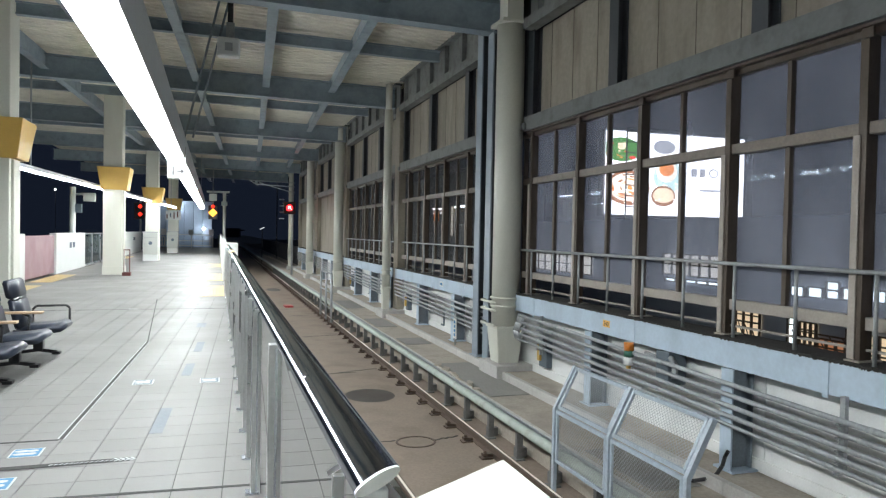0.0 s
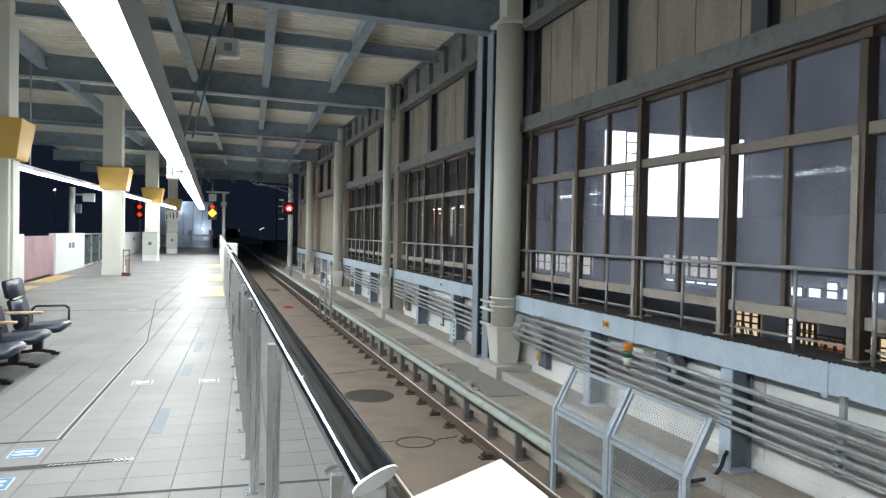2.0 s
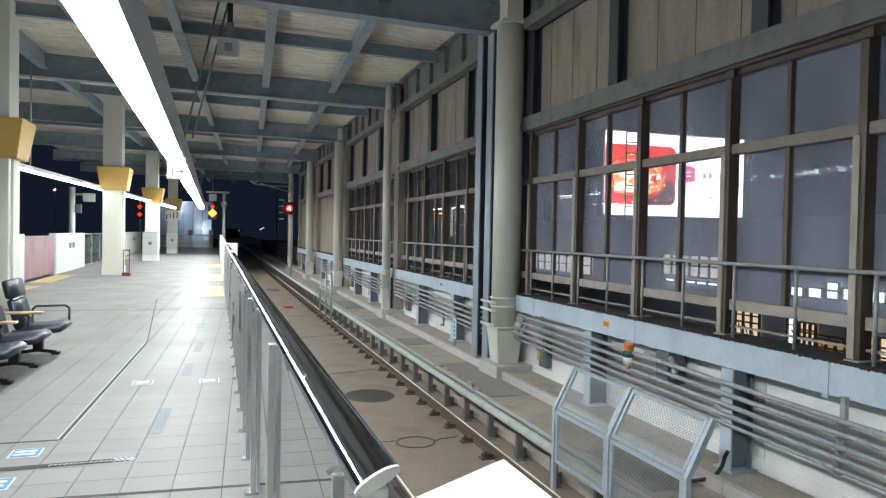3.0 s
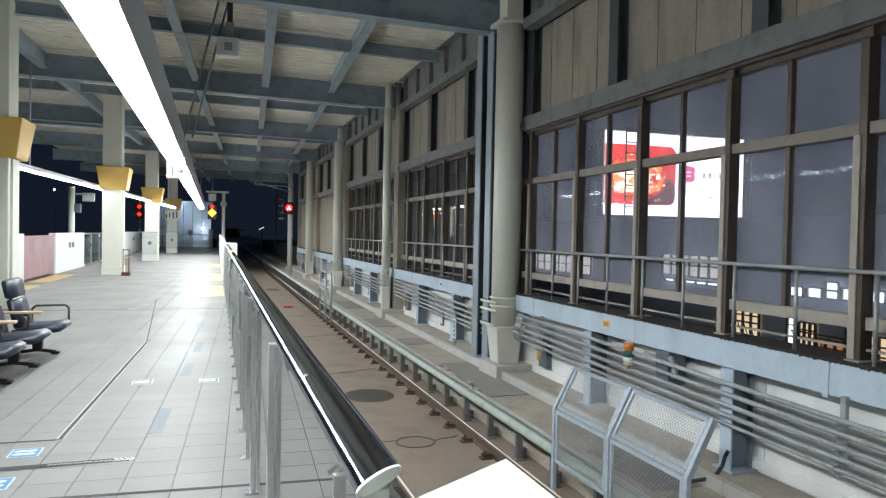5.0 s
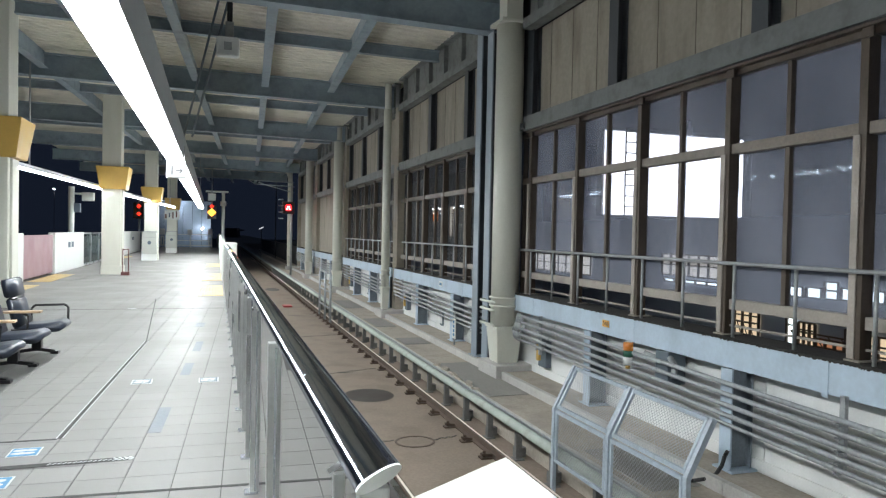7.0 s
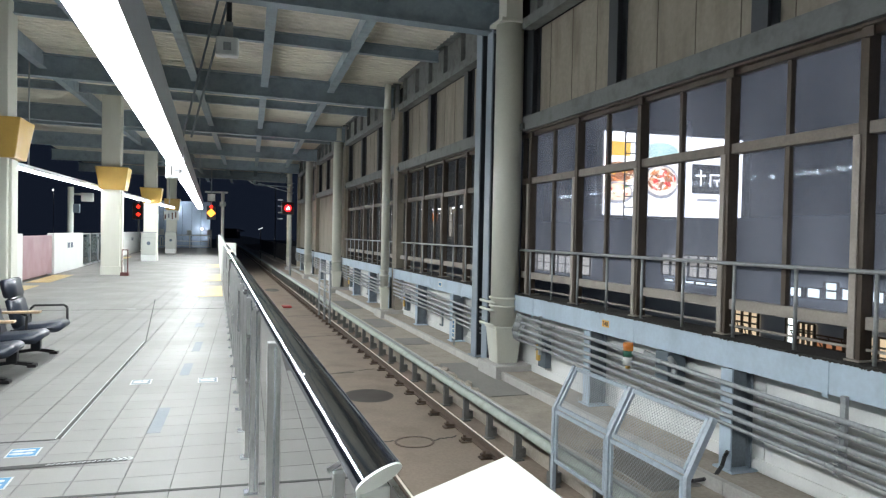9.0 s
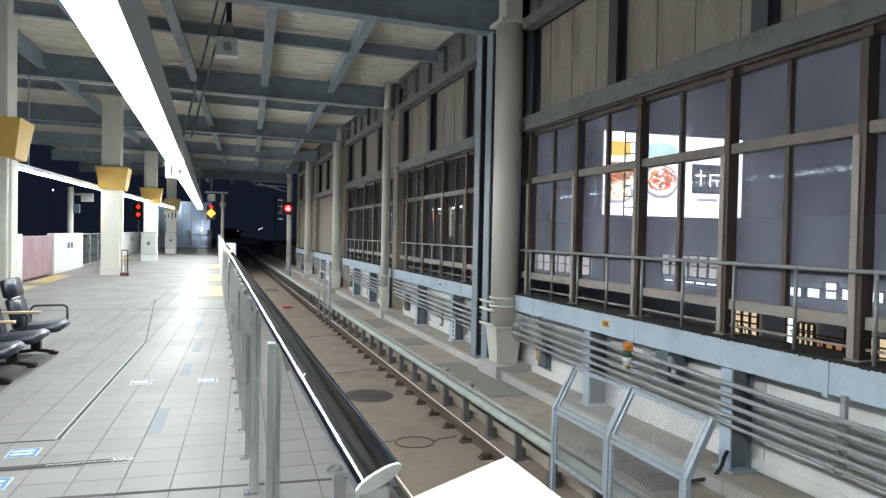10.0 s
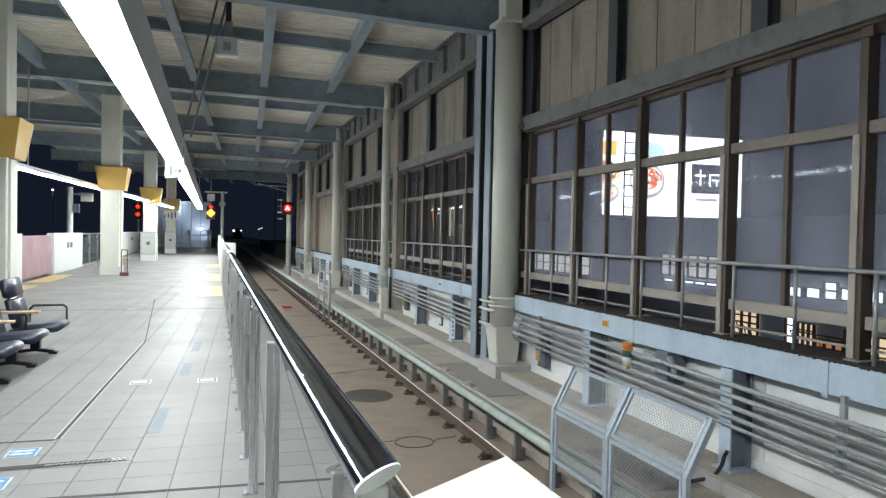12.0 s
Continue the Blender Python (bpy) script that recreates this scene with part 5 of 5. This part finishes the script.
part("support", box(2.5, 3.1, 0.3, 0.8, -12.2, -0.1), M_FARWALL, screen)
part("support", box(8.5, 9.1, 0.3, 0.8, -12.2, -0.1), M_FARWALL, screen)
sc = new("screen_scaffold")
sc.matrix_basis = ORI
BASE[sc.name] = Vector((0, 0, 0))
tagged(sc, "black steel scaffold before the display screen", "scaffold")
for x0, x1 in ((1.25, 2.10), (11.2, 11.75)):
    for x in (x0, x1):
        part("pole", rod((x, -0.7, -12.2), (x, -0.7, H_ + 0.2), 0.055, None, 6), M_BLACK, sc)
    for i in range(9):
        part("rung", rod((x0, -0.7, -0.2 + 0.75 * i), (x1, -0.7, -0.2 + 0.75 * i), 0.042, None, 6), M_BLACK, sc)
part("chord", rod((1.25, -0.7, H_ + 0.15), (W_ + 0.2, -0.7, H_ + 0.15), 0.03, None, 6), M_BLACK, sc)
part("chord", rod((1.25, -0.7, H_ - 0.15), (W_ + 0.2, -0.7, H_ - 0.15), 0.02, None, 6), M_BLACK, sc)
for i in range(14):
    part("brace", rod((1.4 + 0.72 * i, -0.7, H_ + (0.15 if i % 2 else -0.15)), (2.12 + 0.72 * i, -0.7, H_ + (-0.15 if i % 2 else 0.15)), 0.018, None, 5), M_BLACK, sc)

ADS = {}
for nm, c, e in (("red", (1.0, 0.05, 0.03), 1.3), ("deep", (0.75, 0.05, 0.03), 1.0), ("dark", (0.18, 0.06, 0.05), 1.0), ("orange", (1.0, 0.30, 0.05), 1.4), ("pale", (1.0, 0.75, 0.5), 1.7), ("cream", (1.0, 0.86, 0.7), 2.0), ("pink", (1.0, 0.12, 0.32), 1.4), ("grey", (0.55, 0.55, 0.6), 1.0), ("black", (0.03, 0.03, 0.035), 1.0), ("green", (0.10, 0.35, 0.06), 1.0), ("mint", (0.62, 0.85, 0.80), 1.6), ("brown", (0.42, 0.16, 0.06), 1.2), ("gold", (1.0, 0.55, 0.08), 1.6), ("white", (1, 1, 1), 2.5)):
    ADS[nm] = glow("advert " + nm, c, e * 0.62)
NAMES = list(ADS)


def disc(cx, cz, rx, rz, m, n=22):
    return ([(cx + rx * math.cos(math.tau * i / n), cz + rz * math.sin(math.tau * i / n)) for i in range(n)], m)


def rect(x0, x1, z0, z1, m, r=0.0):
    if not r:
        return ([(x0, z0), (x1, z0), (x1, z1), (x0, z1)], m)
    pts = [(x0, z0)]
    for cx, cz, a0 in ((x1 - r, z0 + r, -90), (x1 - r, z1 - r, 0)):
        pts += [(cx + r * math.cos(radians(a0 + 15 * k)), cz + r * math.sin(radians(a0 + 15 * k))) for k in range(7)]
    return (pts + [(x0, z1)], m)


def advert(label, layers, x0, x1, n):
    """A flat picture on the screen, cut into upright strips that slide one by one behind the screen's face."""
    ad = new("advert_picture")
    ad.matrix_basis = ORI
    BASE[ad.name] = Vector((0, 0, 0))
    tagged(ad, label, "advert", "adverts on the screen")
    strips = []
    for k in range(n):
        a, b = x0 + (x1 - x0) * k / n, x0 + (x1 - x0) * (k + 1) / n
        bm = bmesh.new()
        for i, (pts, m) in enumerate(layers):
            lay = bmesh.new()
            lay.faces.new([lay.verts.new((x, -0.012 - 0.003 * i, z)) for x, z in pts])
            for co, no in (((a, 0, 0), (-1, 0, 0)), ((b, 0, 0), (1, 0, 0))):
                bmesh.ops.bisect_plane(lay, geom=lay.verts[:] + lay.edges[:] + lay.faces[:], plane_co=co, plane_no=no, clear_outer=True)
            bmesh.ops.recalc_face_normals(lay, faces=lay.faces[:])
            for fc in lay.faces:
                fc.material_index = NAMES.index(m)
            me = bpy.data.meshes.new("tmp")
            lay.to_mesh(me)
            lay.free()
            bm.from_mesh(me)
            bpy.data.meshes.remove(me)
        me = bpy.data.meshes.new("strip")
        bm.to_mesh(me)
        bm.free()
        for m in NAMES:
            me.materials.append(ADS[m])
        o = new("strip", me)
        o.parent = ad
        strips.append((o, a))
    return strips


def petals(cx, cz, rx, rz, n, r0, cols):
    """Long rounded slices laid round a dish."""
    out = []
    for i in range(n):
        t = math.tau * i / n + 0.3 * (i % 2)
        ux, uz = math.cos(t), math.sin(t)
        vx, vz = -uz, ux
        pts = []
        for k in range(12):
            q = math.tau * k / 12
            a, b = r0 + 0.30 * math.cos(q), 0.13 * math.sin(q)
            pts.append((cx + rx * (a * ux + b * vx), cz + rz * (a * uz + b * vz)))
        out.append((pts, cols[i % len(cols)]))
    return out


def noodles(cx, cz, rx, rz, seed, cols, n):
    random.seed(seed)
    out = []
    for i in range(n):
        a, r = random.uniform(0, math.tau), math.sqrt(random.random())
        w = random.uniform(0.15, 0.45)
        out.append(disc(cx + rx * r * math.cos(a), cz + rz * r * math.sin(a), w * rx * 0.6, w * rz * 0.5, random.choice(cols), 9))
    return out


def strands(cx, cz, rx, rz, seed, cols, n):
    """Thin curved strokes laid round a dish."""
    random.seed(seed)
    out = []
    for i in range(n):
        a, r = random.uniform(0, math.tau), 0.25 + 0.7 * math.sqrt(random.random())
        span, w = random.uniform(0.35, 0.9), random.uniform(0.04, 0.10)
        up, dn = [], []
        for k in range(5):
            t = a + span * k / 4
            up.append((cx + rx * (r + w) * math.cos(t), cz + rz * (r + w) * math.sin(t)))
            dn.append((cx + rx * (r - w * (k % 4 > 0)) * math.cos(t), cz + rz * (r - w * (k % 4 > 0)) * math.sin(t)))
        out.append((up + dn[3:0:-1], random.choice(cols)))
    return out


AD_ONE = advert("food advert with dumplings in steamers and a cup of soup", [rect(0.0, 5.9, 0.75, 5.4, "white"), disc(1.3, 4.6, 1.5, 0.85, "green")] + noodles(1.3, 4.6, 1.3, 0.7, 3, ["orange", "red", "green", "pale"], 16)
    + [disc(5.0, 2.8, 1.15, 1.25, "mint"), disc(4.9, 3.2, 0.85, 0.8, "cream"), disc(4.9, 3.35, 0.62, 0.5, "orange"), disc(1.8, 1.9, 1.75, 1.25, "brown"), disc(1.8, 1.95, 1.5, 1.0, "cream")] + noodles(1.8, 1.9, 1.1, 0.7, 4, ["pale", "orange"], 6) + strands(1.8, 1.95, 1.4, 0.95, 15, ["pale", "orange", "cream", "brown"], 30)
    + [disc(4.6, 1.4, 1.0, 0.75, "brown"), disc(4.6, 1.45, 0.85, 0.55, "pale"), disc(4.6, 4.9, 0.9, 0.5, "grey")], 0.0, 6.2, 18)
AD_TWO = advert("red food advert with a bowl of noodles", [rect(0.0, 5.75, 0.75, 5.0, "red", 0.6), rect(3.3, 5.7, 0.8, 2.6, "dark", 0.6), disc(2.5, 2.7, 2.6, 1.65, "deep"), disc(2.5, 2.8, 2.3, 1.45, "orange")] + noodles(2.5, 2.8, 2.0, 1.2, 5, ["pale", "orange", "red"], 14) + petals(2.5, 2.8, 2.5, 1.65, 13, 0.66, ["cream", "pale", "orange", "cream", "gold"]) + petals(2.5, 2.8, 2.4, 1.6, 8, 0.30, ["pale", "cream", "orange"]) + strands(2.5, 2.8, 2.2, 1.45, 6, ["pale", "orange", "red", "deep"], 34), 0.0, 5.9, 18)
AD_THREE = advert("food advert with grilled dishes on two plates", [rect(0.0, 6.1, 0.6, 5.4, "white"), rect(0.2, 2.1, 4.2, 5.2, "gold"), disc(4.6, 4.7, 1.4, 0.6, "mint"), disc(1.2, 3.0, 1.2, 0.8, "brown"), disc(1.1, 1.6, 1.3, 0.8, "grey"), disc(1.1, 1.65, 1.1, 0.6, "pale"), disc(4.6, 2.5, 1.45, 1.25, "grey"), disc(4.6, 2.55, 1.3, 1.05, "cream")] + noodles(4.6, 2.6, 0.95, 0.75, 7, ["brown", "orange"], 10) + petals(4.6, 2.6, 1.2, 0.95, 11, 0.55, ["brown", "orange", "red", "pale"]) + strands(4.6, 2.6, 1.15, 0.9, 12, ["brown", "orange", "red", "pale", "cream"], 40) + noodles(1.2, 3.0, 0.9, 0.6, 8, ["brown", "orange", "gold"], 8) + strands(1.2, 3.0, 1.1, 0.7, 13, ["orange", "brown", "pale"], 24) + strands(1.1, 1.65, 1.0, 0.55, 14, ["orange", "red", "green", "cream"], 18), 0.0, 6.2, 18)
TXT_ONE = advert("grey mark and plain bars beside the picture", [rect(7.0, 7.5, 2.9, 3.5, "grey"), rect(7.7, 8.2, 2.9, 3.5, "grey"), disc(8.9, 3.2, 0.42, 0.35, "grey"), disc(8.9, 3.2, 0.30, 0.24, "white"), rect(7.7, 9.6, 1.85, 2.0, "grey")], 6.6, 10.6, 1)
TXT_TWO = advert("pink flower mark and plain bars beside the picture", [disc(6.75, 3.1, 0.55, 0.62, "pink"), disc(7.1, 3.35, 0.3, 0.3, "pink"), disc(7.1, 2.85, 0.3, 0.3, "pink"), rect(6.4, 7.0, 2.9, 2.98, "white"), rect(6.4, 7.0, 3.2, 3.28, "white"), rect(8.0, 8.28, 2.85, 3.25, "grey"), rect(8.5, 8.78, 2.85, 3.25, "grey"), rect(9.0, 9.1, 2.85, 3.25, "grey"), rect(9.4, 9.68, 2.85, 3.25, "grey"), rect(8.5, 9.0, 1.4, 1.55, "grey")], 6.2, 10.6, 1)
TXT_THREE = advert("black square mark with white strokes beside the picture", [rect(7.2, 9.9, 1.75, 3.9, "black"), rect(7.5, 8.4, 3.0, 3.15, "white"), rect(7.88, 8.03, 2.3, 3.5, "white"), rect(8.7, 9.6, 3.1, 3.22, "white"), rect(8.7, 8.85, 2.3, 3.1, "white"), rect(9.0, 9.6, 2.7, 2.82, "white"), rect(9.3, 9.42, 2.3, 2.8, "white"), rect(7.6, 9.4, 1.2, 1.4, "grey")], 7.0, 10.4, 1)

# the train far down the line: headlamps set deep in a dark nose
train = thing("train", (7.3, 262, -1.25), "far train with white headlamps in a dark nose", "train")
part("nose", box(5.9, 9.2, 262.6, 268, -1.25, 2.6, None, 0.3), M_BLACK, train)
for x, r in ((6.35, 0.27), (8.85, 0.12)):
    part("headlamp", rod((x, 262.58, 1.75), (x, 262.5, 1.75), r, None, 12), G_WHITE, train, "glowing headlamp")
    # Hood added to hide the lamp until the nose turns this way.
    part("blocking_hood", rod((x, 262.6, 1.75), (x, 260.8, 1.75), r + 0.04, None, 12, None, False), M_BLACK, train)


# ---- tiles near the platform's end ----
for c in near:
    o = new("tile", tile_me)
    o.parent = floor
    o.location = c - BASE[floor.name]


OUT = ((0.0, 0.0), (0.1, -1.2), (0.2, -3.1), (0.3, -4.4), (0.4, -5.6), (0.5, -6.4))
IN = ((0.0, -6.4), (0.1, -5.0), (0.2, -3.3), (0.3, -1.9), (0.4, -0.85), (0.5, -0.2), (0.6, 0.0))


def slide(strips, moves):
    """moves: (seconds, shift). A strip that has passed the left edge lies behind the face."""
    fine = []
    for (t0, s0), (t1, s1) in zip(moves, moves[1:]):
        n_ = 1 if s0 == s1 else max(1, round((t1 - t0) * FPS))
        fine += [(t0 + (t1 - t0) * i / n_, s0 + (s1 - s0) * i / n_) for i in range(n_)]
    fine.append(moves[-1])
    for o, a in strips:
        rows = []
        for t, s in fine:
            back = a + s < -0.12
            m = pose(max(s, -a + 0.1) if back else s, 0.09 if back else 0.0, 0)
            rows.append((t, m))
        walk(o, rows)


def pop(strips, spans):
    for o, _ in strips:
        rows = []
        for t, on in spans:
            rows.append((t, pose(0, 0.0 if on else 0.09, 0)))
        walk(o, rows)


def motions():
    slide(AD_ONE, [(0.0, 0.0)] + [(0.8 + t, s) for t, s in OUT] + [(12.0, -6.4)])
    slide(AD_TWO, [(0.0, -6.4)] + [(2.1 + t, s) for t, s in IN] + [(6.4 + t, s) for t, s in OUT] + [(12.0, -6.4)])
    slide(AD_THREE, [(0.0, -6.4)] + [(7.7 + t, s) for t, s in IN] + [(11.9, 0.0), (12.0, -1.1)])
    pop(TXT_ONE, [(0.0, True), (0.8, True), (0.87, False), (12.0, False)])
    pop(TXT_TWO, [(0.0, False), (2.4, False), (2.47, True), (6.57, True), (6.63, False), (12.0, False)])
    pop(TXT_THREE, [(0.0, False), (8.0, False), (8.07, True), (12.0, True)])
    walk(train, [(0.0, pose(9.4, 300, -1.25, 0, 0, 75)), (10.8, pose(8.9, 268, -1.25, 0, 0, 65)), (11.3, pose(8.3, 264, -1.25, 0, 0, 28)), (11.5, pose(8.1, 263, -1.25, 0, 0, 12)), (12.0, pose(7.3, 262, -1.25))])


motions()
